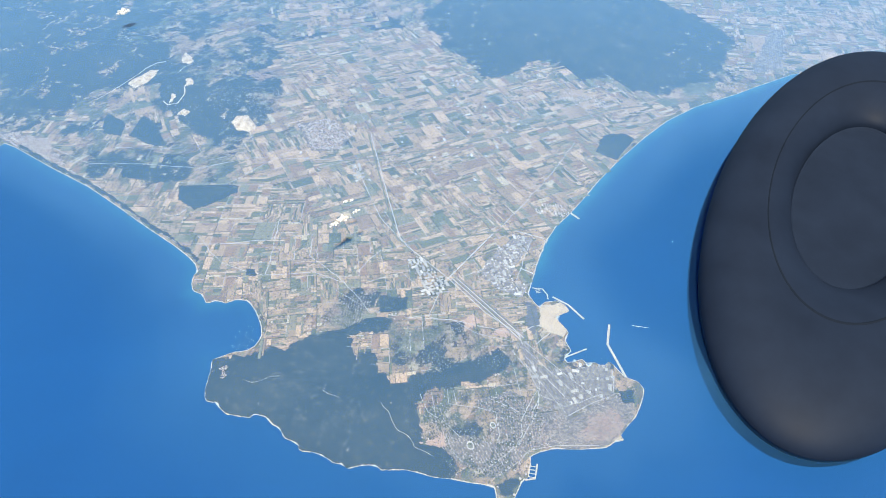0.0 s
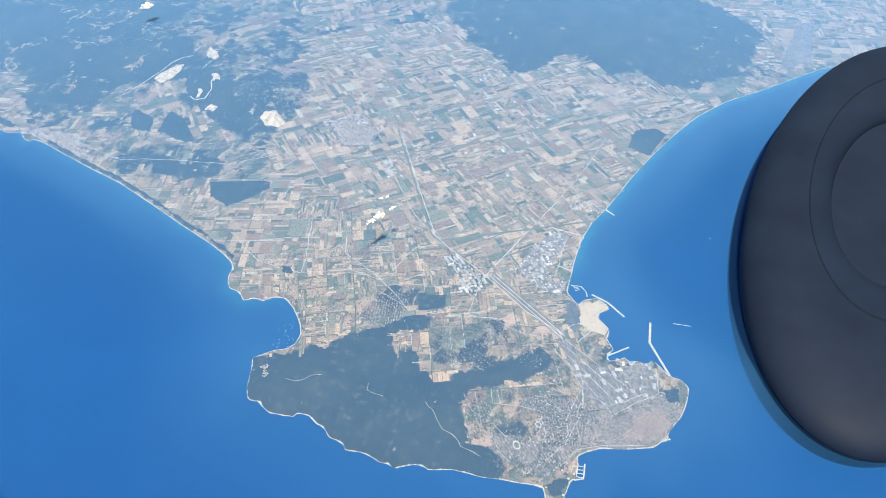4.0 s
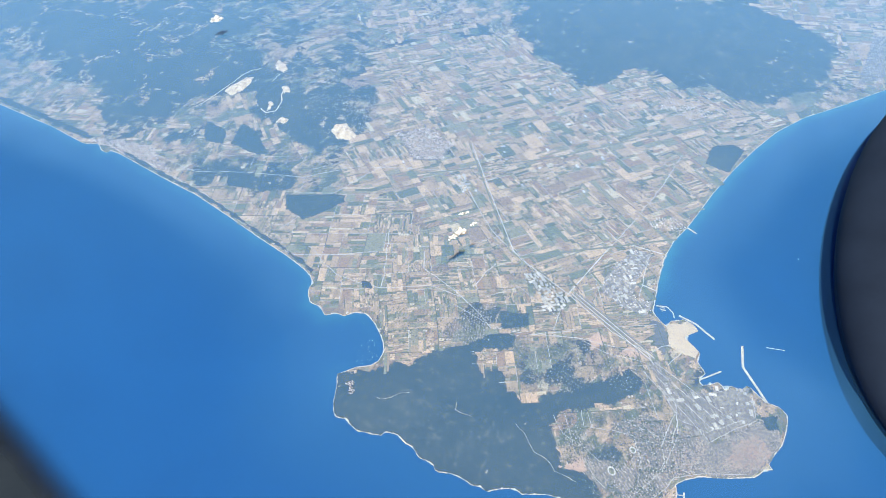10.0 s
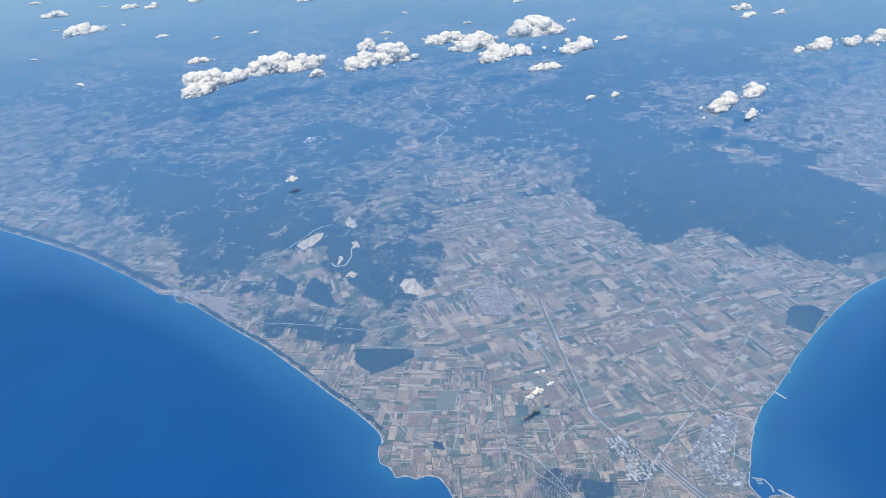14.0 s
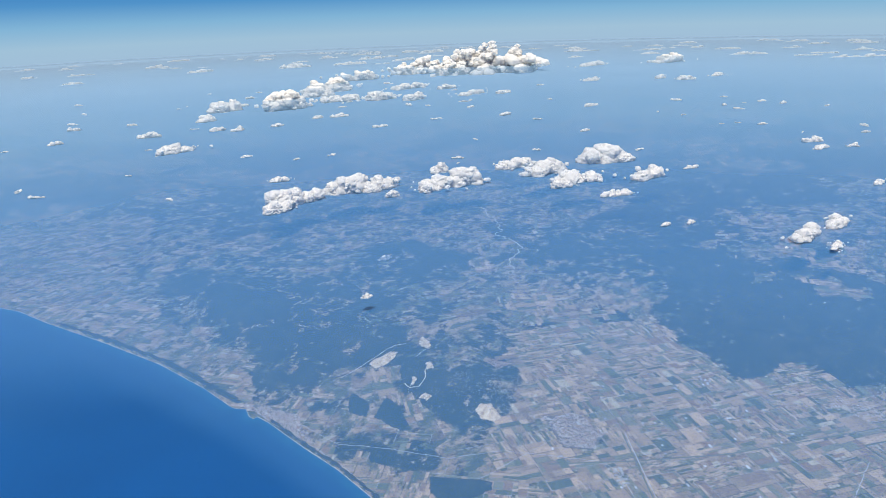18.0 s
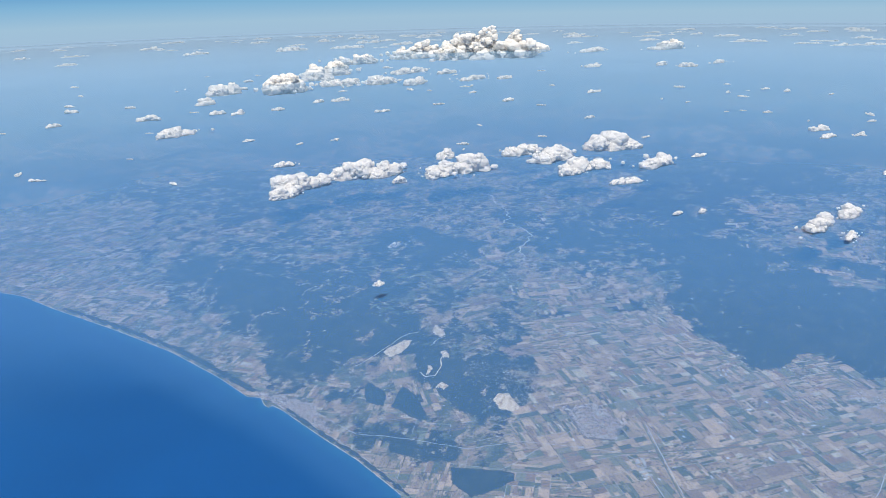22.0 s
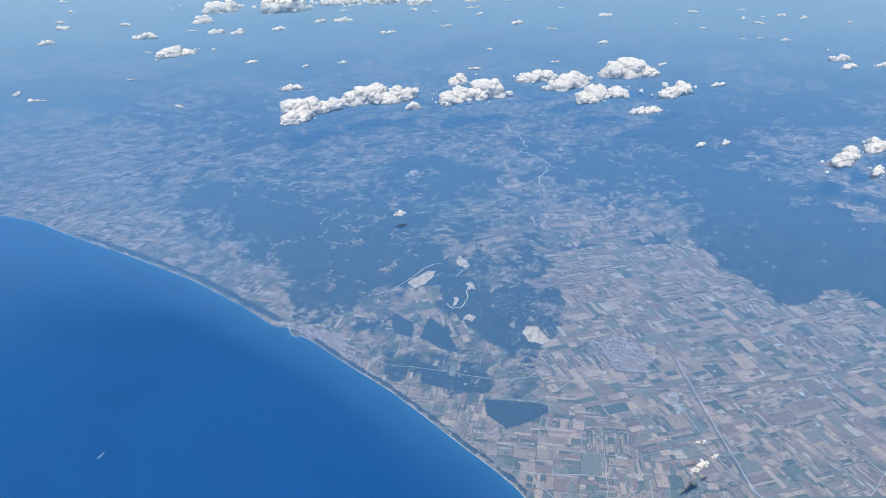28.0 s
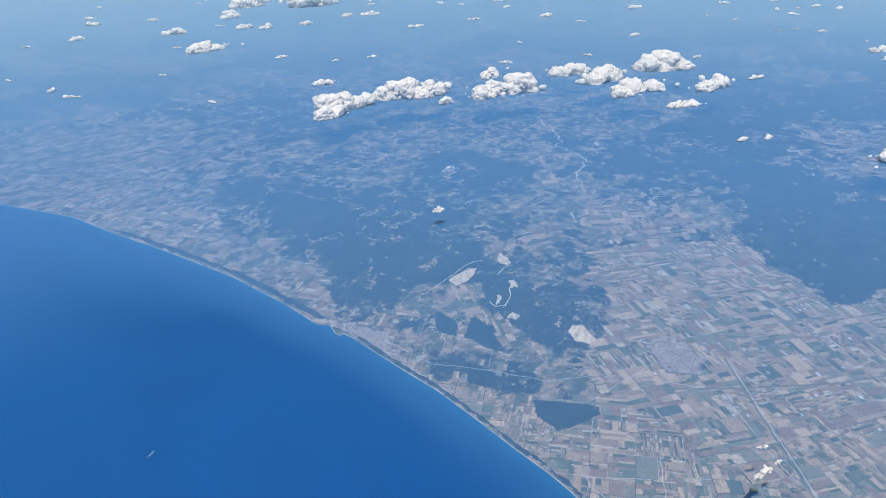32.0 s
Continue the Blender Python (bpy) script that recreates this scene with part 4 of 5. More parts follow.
boxes("slope_houses", scatter(WEST_SLOPE, 420, rng, (0.05, 0.11), 0.8, 0.6), PALE_HOUSE, "scattered houses below the wood", "houses")
boxes("market_town", scatter(MARKET, 1500, rng, (0.08, 0.17), 0.75), LIGHT_HOUSE, "market town on the plain below the hills", "town")
boxes("market_roofs", scatter(MARKET, 900, rng, (0.08, 0.17), 0.75), HOUSE, "red roofs of the market town", "town")
boxes("resort_town", scatter(RESORT, 1300, rng, (0.08, 0.18), 1.4), LIGHT_HOUSE, "pale resort town behind the beach", "town")
boxes("resort_roofs", scatter(RESORT, 500, rng, (0.08, 0.18), 1.4), HOUSE, "terracotta roofs of the resort town", "town")
boxes("coast_station", scatter([(61.5, 43.5), (63.1, 36.9), (59.7, 33.5), (57.2, 38.7), (56.9, 43.4)], 220, rng, (0.07, 0.26), 0.6, 0.7, 0.5), LIGHT_HOUSE, "pale blocks of a works beside the beach", "works")
boxes("gulf_villages", scatter([(124.8, 59.5), (122.1, 44.9), (118.6, 40.1), (114.2, 51.9), (116.7, 58.6)], 420, rng, (0.09, 0.2), 0.6, 0.9), LIGHT_HOUSE, "pale villages under the eastern hills", "houses")
boxes("quarry_village", scatter([(62.0, 162.1), (79.6, 145.5), (65.7, 132.9), (58.5, 134.0), (59.6, 151.3)], 420, rng, (0.07, 0.16), 0.6), PALE_HOUSE, "hamlets in the foothills beside the quarry", "houses")
boxes("gulf_town", scatter(GULF_TOWN, 1500, rng, (0.10, 0.24), 0.2, 0.8), PALE_HOUSE, "seaside town along the gulf beach", "town")
boxes("pine_village", scatter(PINE_VILLAGE, 900, rng, (0.05, 0.11), 0.4, 0.6), PALE_HOUSE, "scattered villas among pines", "houses")
boxes("crossroads_village", scatter(CROSSROADS, 150, rng, (0.05, 0.12), 0.7, 0.6), PALE_HOUSE, "small village at a crossroads", "houses")
boxes("beach_village", scatter(BEACH_VILLAGE, 220, rng, (0.05, 0.12), 0.3, 0.6), PALE_HOUSE, "low holiday houses behind the beach", "houses")
boxes("hill_town", scatter([(78, 158), (84, 158), (84, 152), (78, 152)], 300, rng, (0.09, 0.18), 0.4), HOUSE, "small hill town with red roofs", "town")
boxes("farmsteads", scatter([(5, 200), (50, 185), (60, 130), (120, 90), (125, 40), (40, 40), (0, 60), (-8, 95)], 2300, rng, (0.05, 0.12), 0.78), PALE_HOUSE, "farmhouses scattered over the plain", "farms")
boxes("foothill_houses", scatter([(50, 190), (95, 205), (120, 165), (110, 130), (75, 140), (55, 130), (45, 150)], 700, rng, (0.07, 0.16), 0.78), PALE_HOUSE, "pale houses and clearings in the foothills", "farms")
boxes("gulf_farms", scatter([(110, 90), (140, 60), (160, 25), (130, 25), (100, 45)], 700, rng, (0.07, 0.16), 0.4), PALE_HOUSE, "pale farms and villas behind the gulf beach", "farms")
boxes("steelworks_halls", scatter(STEELWORKS, 700, rng, (0.12, 0.8), 0.75, 0.35, 0.1, False), WORKS, "long grey halls of the steelworks", "works")
boxes("dock_halls", scatter(DOCK_YARD, 120, rng, (0.1, 0.35), 0.9, 0.8, 0.4), WORKS, "grey warehouses behind the docks", "works")
boxes("station_blocks", scatter(POWER_STATION, 260, rng, (0.08, 0.3), 0.75, 0.8, 0.5), LIGHT_HOUSE, "pale blocks and tanks of the power station", "works")
boxes("hillside_houses", scatter(TOWN_HILL, 700, rng, (0.05, 0.11), 0.8), PALE_HOUSE, "pale houses and gardens on the town hill", "houses")
boxes("suburb", scatter(SUBURB, 800, rng, (0.045, 0.10), 0.6), PALE_HOUSE, "loose suburb of pale houses and gardens", "houses")


def shed(w, d, h):
    thing = new("industrial_shed")
    wall = [(sx * w, sy * d, z) for z in (0, h) for sx, sy in ((-1, -1), (1, -1), (1, 1), (-1, 1))]
    child("wall", mesh_of("wall", wall, [(0, 1, 5, 4), (1, 2, 6, 5), (2, 3, 7, 6), (3, 0, 4, 7)], SHED_WALL), thing)
    e, r = 1.03, h * 1.25
    roof = [(-w * e, -d * e, h), (w * e, -d * e, h), (w * e, d * e, h), (-w * e, d * e, h), (-w * e, 0, r), (w * e, 0, r)]
    child("roof", mesh_of("roof", roof, [(0, 1, 5, 4), (2, 3, 4, 5), (1, 2, 5), (3, 0, 4), (3, 2, 1, 0)], SHED_ROOF), thing)
    return tagged(thing, "flat pale industrial shed with a light metal roof", "shed", "sheds of the industrial estates")


kinds = [shed(0.55, 0.28, 0.13), shed(0.38, 0.30, 0.12), shed(0.75, 0.34, 0.15), shed(0.32, 0.16, 0.10)]
first = set()
for poly, count, turn in (([(24.5, 63.8), (26.7, 61.0), (21.9, 49.9), (17.0, 51.0), (15.1, 54.5), (19.2, 56.8)], 58, 0.87), ([(52.0, 98.4), (53.9, 96.7), (48.5, 90.8), (45.1, 92.5)], 16, 0.75), (POWER_STATION, 34, 0.75), (STEELWORKS, 12, 0.75), (DOCK_YARD, 14, 0.35), ([(111.9, 97.6), (114.2, 93.4), (108.2, 90.7), (105.9, 94.8)], 6, 0.4), ([(35, 110), (60, 128), (95, 120), (110, 80), (100, 45), (60, 60)], 40, 0.8)):
    taken = []
    p = np.array(poly)
    tries = 0
    while len(taken) < count and tries < 6000:
        tries += 1
        x, y = rng.uniform(p[:, 0].min(), p[:, 0].max()), rng.uniform(p[:, 1].min(), p[:, 1].max())
        k = int(rng.integers(4))
        if inside_distance(np.array([x]), np.array([y]), poly)[0] < 0.35 or any(abs(x - a) + abs(y - b) < 1.05 for a, b in taken):
            continue
        taken.append((x, y))
        m = Matrix.Translation((x, y, float(ground_z(x, y, 0.02)[0]))) @ Matrix.Rotation(turn + (math.pi / 2 if rng.random() < 0.4 else 0), 4, "Z")
        if k in first:
            copy_thing(kinds[k], m)
        else:
            first.add(k)
            kinds[k].matrix_basis = m


# ---- clouds ----
def ball(level):
    bm = bmesh.new()
    bmesh.ops.create_icosphere(bm, subdivisions=level, radius=1.0)
    v = np.array([p.co[:] for p in bm.verts])
    f = np.array([[q.index for q in face.verts] for face in bm.faces])
    bm.free()
    return v, f


def billows(level, seed):
    """A puff of vapour: a ball on which round heads swell, and smaller heads on those."""
    v, f = ball(level)
    r = np.random.default_rng(seed)
    out = np.zeros(len(v))
    for count, size, high in ((8, 0.85, 0.36), (34, 0.46, 0.26), (150, 0.24, 0.17), (420, 0.13, 0.09))[:level]:
        d = r.normal(0, 1, (count, 3))
        d /= np.linalg.norm(d, axis=1)[:, None]
        gap = np.sqrt(np.maximum(2 - 2 * v @ d.T, 0)) / (size * r.uniform(0.45, 1.3, count))
        out += (high * r.uniform(0.5, 1.2, count) * np.sqrt(np.maximum(1 - gap * gap, 0))).max(1)
    return v * ((0.56 + out) * r.uniform(0.93, 1.07, len(v)))[:, None], f


PUFFS = {k: [billows(k, 40 * k + i) for i in range(7)] for k in (2, 3, 4)}


def puff_mesh(name, puffs, r, fine, mat):
    verts, faces, count = [], [], 0
    for a, b, c, rad in puffs:
        v, f = PUFFS[4 if fine == 3 and rad > 1.4 else 3 if rad > 0.9 and fine > 1 else 2][int(r.integers(7))]
        turn = Euler((r.uniform(-0.5, 0.5), r.uniform(-0.5, 0.5), r.uniform(0, 6.28))).to_matrix()
        v = v @ np.array(turn).T * (rad * r.uniform(1.0, 1.5), rad * r.uniform(1.0, 1.5), rad * 0.9)
        low = v[:, 2] + c
        v[:, 2] = np.where(low < 0, low * 0.2, low)
        verts.append(v + (a, b, 0))
        faces.append(f + count)
        count += len(v)
    return mesh_of(name, np.concatenate(verts), np.concatenate(faces), mat, False)


def cloud(x, y, base, wide, tall, seed, lean=0.0, fine=2, label="", mat=CLOUD):
    """A ragged row of billowing puffs with a flat foot, and small torn shreds round it."""
    r = np.random.default_rng(seed)
    slant = lean + r.uniform(0.15, 0.8)
    along, across = np.array([math.cos(slant), math.sin(slant)]), np.array([-math.sin(slant), math.cos(slant)])
    heaps = max(4, int(wide / (min(tall, 18) * 0.24)))
    puffs, sway = [], r.uniform(0, 90)
    for i in range(heaps):
        s = (i + 0.5) / heaps - 0.5
        crest = np.clip(layered(np.array([s * 4 + sway]), np.array([0.5]), 1.0, seed, 3)[0] * 2.2 - 0.4, 0.2, 1.0) * (1 - (2 * abs(s)) ** 3 * 0.5)
        for k in range(7 if tall > 18 else 3 if fine > 1 else 2):
            rad = min(tall, 18) * (0.15 + 0.25 * crest) * (1, 0.8, 0.6, 0.8, 0.8, 0.7, 0.6)[k] * r.uniform(0.8, 1.15)
            q = along * (s * wide + r.normal(0, 0.04) * wide) + across * r.normal(0, 0.07 if k else 0.04) * wide
            puffs.append((q[0], q[1], (rad * 0.25, tall * crest * 0.45, rad * 0.15, tall * crest * 0.2, tall * crest * 0.35, tall * crest * 0.6, tall * crest * 0.75)[k], rad))
    ob = new("cloud", puff_mesh("cloud", puffs, r, fine, mat))
    ob.location = (x, y, base + curve(x, y))
    if fine == 3:                                   # thin shreds that have come loose
        loose = []
        for _ in range(heaps * 2):
            q = along * r.normal(0, 0.40) * wide + across * r.normal(0, 0.22) * wide
            loose.append((q[0], q[1], r.uniform(0, 0.35) * tall, tall * r.uniform(0.04, 0.12)))
        tagged(child("shred", puff_mesh("shred", loose, r, 2, mat), ob, "small torn scraps of vapour"), kind="stuff")
    return tagged(ob, label or "white fair-weather cumulus cloud with a flat base", "cloud", "cumulus clouds")


# east, north, width, height
BIG = [(145.2, 333.3, 30.4, 13.4), (126.4, 327.1, 12.3, 6.8), (173.5, 383.2, 10.2, 3.6), (179.2, 325.6, 24.9, 12.0), (190.8, 313.9, 19.9, 10.0), (181.9, 295.8, 7.9, 4.1), (210.0, 286.7, 24.7, 9.2), (227.3, 279.1, 18.5, 12.1), (243.5, 311.6, 11.6, 7.2), (282.5, 276.9, 27.8, 6.7), (277.3, 252.8, 25.0, 12.2), (265.7, 225.1, 27.1, 10.2), (249.1, 226.2, 11.5, 5.2), (324.7, 238.0, 26.9, 13.1), (331.8, 225.4, 11.6, 5.8), (294.0, 194.0, 21.6, 11.2), (249.1, 191.8, 15.8, 4.4), (224.4, 93.5, 17.0, 7.7), (250.6, 86.0, 11.7, 5.9), (218.5, 79.6, 9.1, 2.4), (344.6, 82.9, 9.0, 4.0), (358.0, 74.0, 15.0, 6.5), (374.5, 60.5, 13.0, 6.0), (389.0, 50.0, 16.0, 7.5), (210.2, 149.0, 6.1, 2.2), (219.7, 140.7, 6.2, 2.0)]
for i, (x, y, w, h) in enumerate(BIG):
    cloud(x, y, 17.5, w * 0.96, h * 1.12, 100 + i, LINE_UP, 3 if w > 9 else 2, "large white heaped cumulus cloud" if w > 25 else "")
for i, (x, y, w, h) in enumerate([(410.5, 667.4, 39.5, 17.1), (368.9, 720.9, 26.9, 13.5), (277.4, 602.7, 12.2, 5.5), (308.8, 668.6, 15.3, 7.3), (402.8, 741.3, 15.4, 5.6), (286.1, 584.1, 10.9, 4.4), (194.7, 538.4, 21.4, 6.7), (224.4, 629.2, 15.4, 5.5), (162.2, 674.5, 10.1, 3.9), (211.9, 745.8, 9.4, 3.8), (561.1, 761.4, 47.6, 17.5), (707.3, 854.3, 55.7, 16.7), (520.6, 626.9, 31.2, 13.9), (489.2, 662.9, 41.8, 9.7), (514.6, 732.2, 30.0, 13.5), (535.9, 585.9, 19.0, 10.9), (632.5, 679.8, 47.3, 7.9), (649.0, 628.4, 23.2, 7.7), (604.3, 553.0, 35.3, 5.7), (628.3, 523.2, 17.7, 4.3), (471.7, 414.4, 11.1, 3.3), (361.7, 476.1, 11.4, 3.1), (393.5, 561.7, 15.2, 4.7), (374.8, 575.0, 10.5, 3.5), (321.2, 570.6, 10.0, 4.4), (806.1, 496.4, 20.5, 7.4), (1068.1, 631.4, 47.6, 9.5), (1176.3, 540.1, 55.3, 13.3), (563.5, 371.4, 13.2, 3.6), (422.6, 303.8, 8.6, 2.9), (456.8, 141.2, 12.0, 4.1), (433.5, 130.4, 13.2, 3.1), (451.2, 115.5, 8.1, 2.7), (859.2, 385.2, 20.6, 5.8), (929.8, 367.4, 19.2, 5.2), (330.9, 182.4, 9.3, 2.6), (865.1, 423.1, 16.8, 5.9), (842.9, 838.6, 79.9, 26.0), (860.6, 753.8, 96.7, 31.0), (894.2, 708.1, 87.1, 46.5), (922.9, 687.5, 58.7, 45.0)]):
    cloud(x, y, 17.5, w * 1.08, h * (1.5 if w > 50 else 1.25), 200 + i, LINE_UP, 3 if w > 18 else 2 if w > 8 else 1, "white cumulus in a distant row" if w > 30 else "small white cumulus far off")
cloud(82, 217.5, 10, 4.2, 2.2, 301, 2.4, 2, "small white cloud over the wooded hills", WISP)
for i, (x, y, w, h) in enumerate(((18.8, 78.9, 4.6, 1.3), (26.6, 81.3, 2.4, 0.7), (24.0, 77.4, 2.0, 0.6), (117, 241, 6, 3))):
    cloud(x, y, 10.5, w, h, 310 + i, 2.3, 2, "small wispy cloud over the fields", WISP)
r = np.random.default_rng(9)
for i in range(70):
    az, dist = radians(r.uniform(14, 92)), r.uniform(420, 1100)
    w = r.uniform(3, 9) * (0.7 + dist / 1400)
    cloud(-95 + math.sin(az) * dist, 30 + math.cos(az) * dist, 17.5, w, w * r.uniform(0.2, 0.34), 400 + i, r.uniform(0, 3), 1, "tiny white cumulus in the distance")
for i in range(110):
    az, dist = radians(r.uniform(12, 95)), r.uniform(1500, 2900)
    w = r.uniform(25, 70)
    cloud(-95 + math.sin(az) * dist, 30 + math.cos(az) * dist, 16, w, w * r.uniform(0.14, 0.24), 600 + i, -az, 1, "faint cloud bank on the horizon")


# ---- single trees and hedges ----
def tree_clumps(name, spots, label):
    bv, bf = ball(1)
    r = np.random.default_rng(17)
    x, y = np.array([p[0] for p in spots]), np.array([p[1] for p in spots])
    z, v, f = ground_z(x, y), [], []
    for i, (a, b, size) in enumerate(spots):
        v.append(bv * (size * r.uniform(0.7, 1.4), size * r.uniform(0.7, 1.4), size * 0.6) * r.uniform(0.8, 1.2, (len(bv), 1)) + (a, b, z[i] + size * 0.35))
        f.append(bf + len(bv) * i)
    return tagged(new(name, mesh_of(name, np.concatenate(v), np.concatenate(f), LEAF)), label, "trees", kind="stuff")


def speckle(poly, count, r, lo=0.06, hi=0.2, lump=0.5):
    p = np.array(poly)
    x, y = r.uniform(p[:, 0].min(), p[:, 0].max(), count * 6), r.uniform(p[:, 1].min(), p[:, 1].max(), count * 6)
    ok = (inside_distance(x, y, poly) > 0) & (inside_distance(x, y, LAND) > 0.6) & (layered(x, y, 4, 23, 4) > lump)
    return [(a, b, r.uniform(lo, hi)) for a, b in zip(x[ok][:count], y[ok][:count])]


r = np.random.default_rng(21)
tree_clumps("garden_trees", speckle([(4.8, 56.8), (10.6, 49.8), (14.4, 31.8), (8.0, 23.7), (0.3, 25.5), (2.9, 33.2), (-4.2, 41.6), (-6.2, 50.1)], 1600, r, 0.05, 0.13, lump=0.42) + speckle([(-1.6, 72.4), (4.5, 70.4), (10.9, 68.3), (11.2, 63.7), (3.3, 63.3), (-2.6, 67.0)], 350, r, 0.05, 0.14, lump=0.3) + speckle([(-17.0, 29.7), (-11.6, 25.0), (-8.6, 16.8), (-15.3, 16.3), (-20.3, 22.1)], 250, r, lump=0.4) + speckle([(-5.0, 29.5), (1.2, 20.9), (-2.8, 16.8), (-8.4, 21.7)], 250, r, lump=0.4), "dark garden trees between the houses")
tree_clumps("town_trees", speckle(MID_TOWN, 420, r, 0.05, 0.13, 0.36) + speckle(SOUTH_TOWN, 420, r, 0.05, 0.13, 0.4) + speckle(TOWN_HILL, 700, r, 0.06, 0.17, 0.38) + speckle(OLD_TOWN, 300, r, 0.05, 0.11, 0.45) + speckle([(-12.7, 38.4), (-8.9, 33.6), (-13.9, 29.7), (-18.5, 34.7)], 400, r, 0.06, 0.15, 0.36), "dark street trees and gardens of the town")
tree_clumps("hedgerow_trees", speckle([(5, 200), (50, 185), (60, 130), (120, 90), (125, 40), (40, 40), (0, 60), (-8, 95)], 6500, r, 0.04, 0.11, 0.47), "dark hedgerow trees and groves on the plain")
tree_clumps("groves", speckle([(-15, 90), (12, 100), (30, 60), (12, 45), (-6, 62)], 1800, r, 0.05, 0.12, 0.44), "olive groves and copses behind the bay")


# ---- boats ----
def ship(x, y, heading, length, wake):
    thing = tagged(new("ship"), "white ship under way with a short wake" if wake else "white ship lying still on the sea", "ship")
    L, B = length / 2, length * 0.09
    deck = [(-L, -B), (L * 0.55, -B), (L, 0), (L * 0.55, B), (-L, B)]
    hull = [(u * 0.95, v * 0.75, -0.02) for u, v in deck] + [(u, v, 0.1) for u, v in deck]
    child("hull", mesh_of("hull", hull, [(5, 6, 7, 8, 9)] + [(i, (i + 1) % 5, 5 + (i + 1) % 5, 5 + i) for i in range(5)], HULL), thing)
    up = [(sx * L * 0.25 - L * 0.5, sy * B * 0.7, z) for z in (0.1, 0.28) for sx, sy in ((-1, -1), (1, -1), (1, 1), (-1, 1))]
    child("deckhouse", mesh_of("deckhouse", up, [(4, 5, 6, 7), (0, 1, 5, 4), (1, 2, 6, 5), (2, 3, 7, 6), (3, 0, 4, 7)], HULL), thing)
    if wake:
        k = 9
        v = [(-L - wake * i / k, s * (0.08 + 0.16 * i / k) * (1 - 0.8 * i / k) + 0.03 * wake * (i / k) ** 2, 0.02) for s in (-1, 1) for i in range(k + 1)]
        child("wake", mesh_of("wake", v, [(i, i + 1, k + 2 + i, k + 1 + i) for i in range(k)], WAKE), thing, "white foam of the wake")
    thing.matrix_basis = Matrix.Translation((x, y, curve(x, y))) @ Matrix.Rotation(heading, 4, "Z")


for x, y, a, n, w in ((57.6, -14.2, -1.05, 2.6, 0), (29.7, 8.1, 1.9, 0.5, 3.4), (62.7, 7.6, 0.4, 0.6, 0), (-50.9, 195.3, 0.3, 0.5, 1.6)):
    ship(x, y, a, n, w)


def moored(kind_label, group, spots):
    first_boat = None
    for x, y, a in spots:
        m = Matrix.Translation((x, y, curve(x, y))) @ Matrix.Rotation(a, 4, "Z")
        if first_boat is None:
            first_boat = tagged(new("moored_boat"), kind_label, "boat", group)
            deck = [(-0.09, -0.03), (0.05, -0.03), (0.11, 0), (0.05, 0.03), (-0.09, 0.03)]
            v = [(u * 0.9, w * 0.7, -0.01) for u, w in deck] + [(u, w, 0.04) for u, w in deck]
            child("hull", mesh_of("hull", v, [(5, 6, 7, 8, 9)] + [(i, (i + 1) % 5, 5 + (i + 1) % 5, 5 + i) for i in range(5)], HULL), first_boat)
            v = [(sx * 0.035 - 0.02, sy * 0.02, z) for z in (0.04, 0.07) for sx, sy in ((-1, -1), (1, -1), (1, 1), (-1, 1))]
            child("cabin", mesh_of("cabin", v, [(4, 5, 6, 7), (0, 1, 5, 4), (1, 2, 6, 5), (2, 3, 7, 6), (3, 0, 4, 7)], HULL), first_boat)
            first_boat.matrix_basis = m
        else:
            copy_thing(first_boat, m)


r = np.random.default_rng(33)
bay = [(-14.2, 85.0), (-9.5, 84.1), (-13.0, 80.0), (-16.7, 79.4), (-18.3, 83.1)]
spots = [(r.uniform(-20, -8), r.uniform(78, 92)) for _ in range(400)]
moored("small white boat moored in the bay", "boats moored in the bay", [(x, y, r.uniform(0, 6)) for x, y in spots if inside_distance(np.array([x]), np.array([y]), bay)[0] > 0][:34])


# ---- jetties and stadiums ----
for (ax, ay), (bx, by), count, label in (((-13.3, 14.5), (-16.2, 13.6), 4, "narrow boat jetty in the town marina"), ((30.6, 31.8), (29.2, 30.6), 4, "narrow boat jetty behind the mole")):
    for i in range(count):
        t = (i + 0.5) / count
        x, y = ax + (bx - ax) * t, ay + (by - ay) * t
        nx, ny = -(by - ay), bx - ax
        k = 0.55 / math.hypot(nx, ny)
        strip("jetty", [(x - nx * k, y - ny * k), (x + nx * k, y + ny * k)], 0.16, CONCRETE, label, "jetty", 0.07, 0.2, "", True, 0.3)


def stadium(x, y, size, turn):
    thing = tagged(new("stadium"), "oval sports ground with a pale stand round it", "stadium", "sports grounds of the town")
    k, z = 32, float(ground_z(x, y, 0.06)[0])
    oval = [(math.cos(2 * math.pi * i / k) * size * 1.35, math.sin(2 * math.pi * i / k) * size) for i in range(k)]
    child("pitch", mesh_of("pitch", [(u * 0.7, w * 0.7, 0.03) for u, w in oval], [tuple(range(k))], CANAL), thing, "dull green pitch")
    v = [(u * 0.72, w * 0.72, 0.0) for u, w in oval] + [(u * 0.72, w * 0.72, 0.05) for u, w in oval] + [(u, w, 0.13) for u, w in oval] + [(u, w, -0.05) for u, w in oval]
    f = [(j * k + i, j * k + (i + 1) % k, (j + 1) * k + (i + 1) % k, (j + 1) * k + i) for j in range(3) for i in range(k)]
    child("stand", mesh_of("stand", v, f, CONCRETE), thing)
    thing.matrix_basis = Matrix.Translation((x, y, z)) @ Matrix.Rotation(turn, 4, "Z")


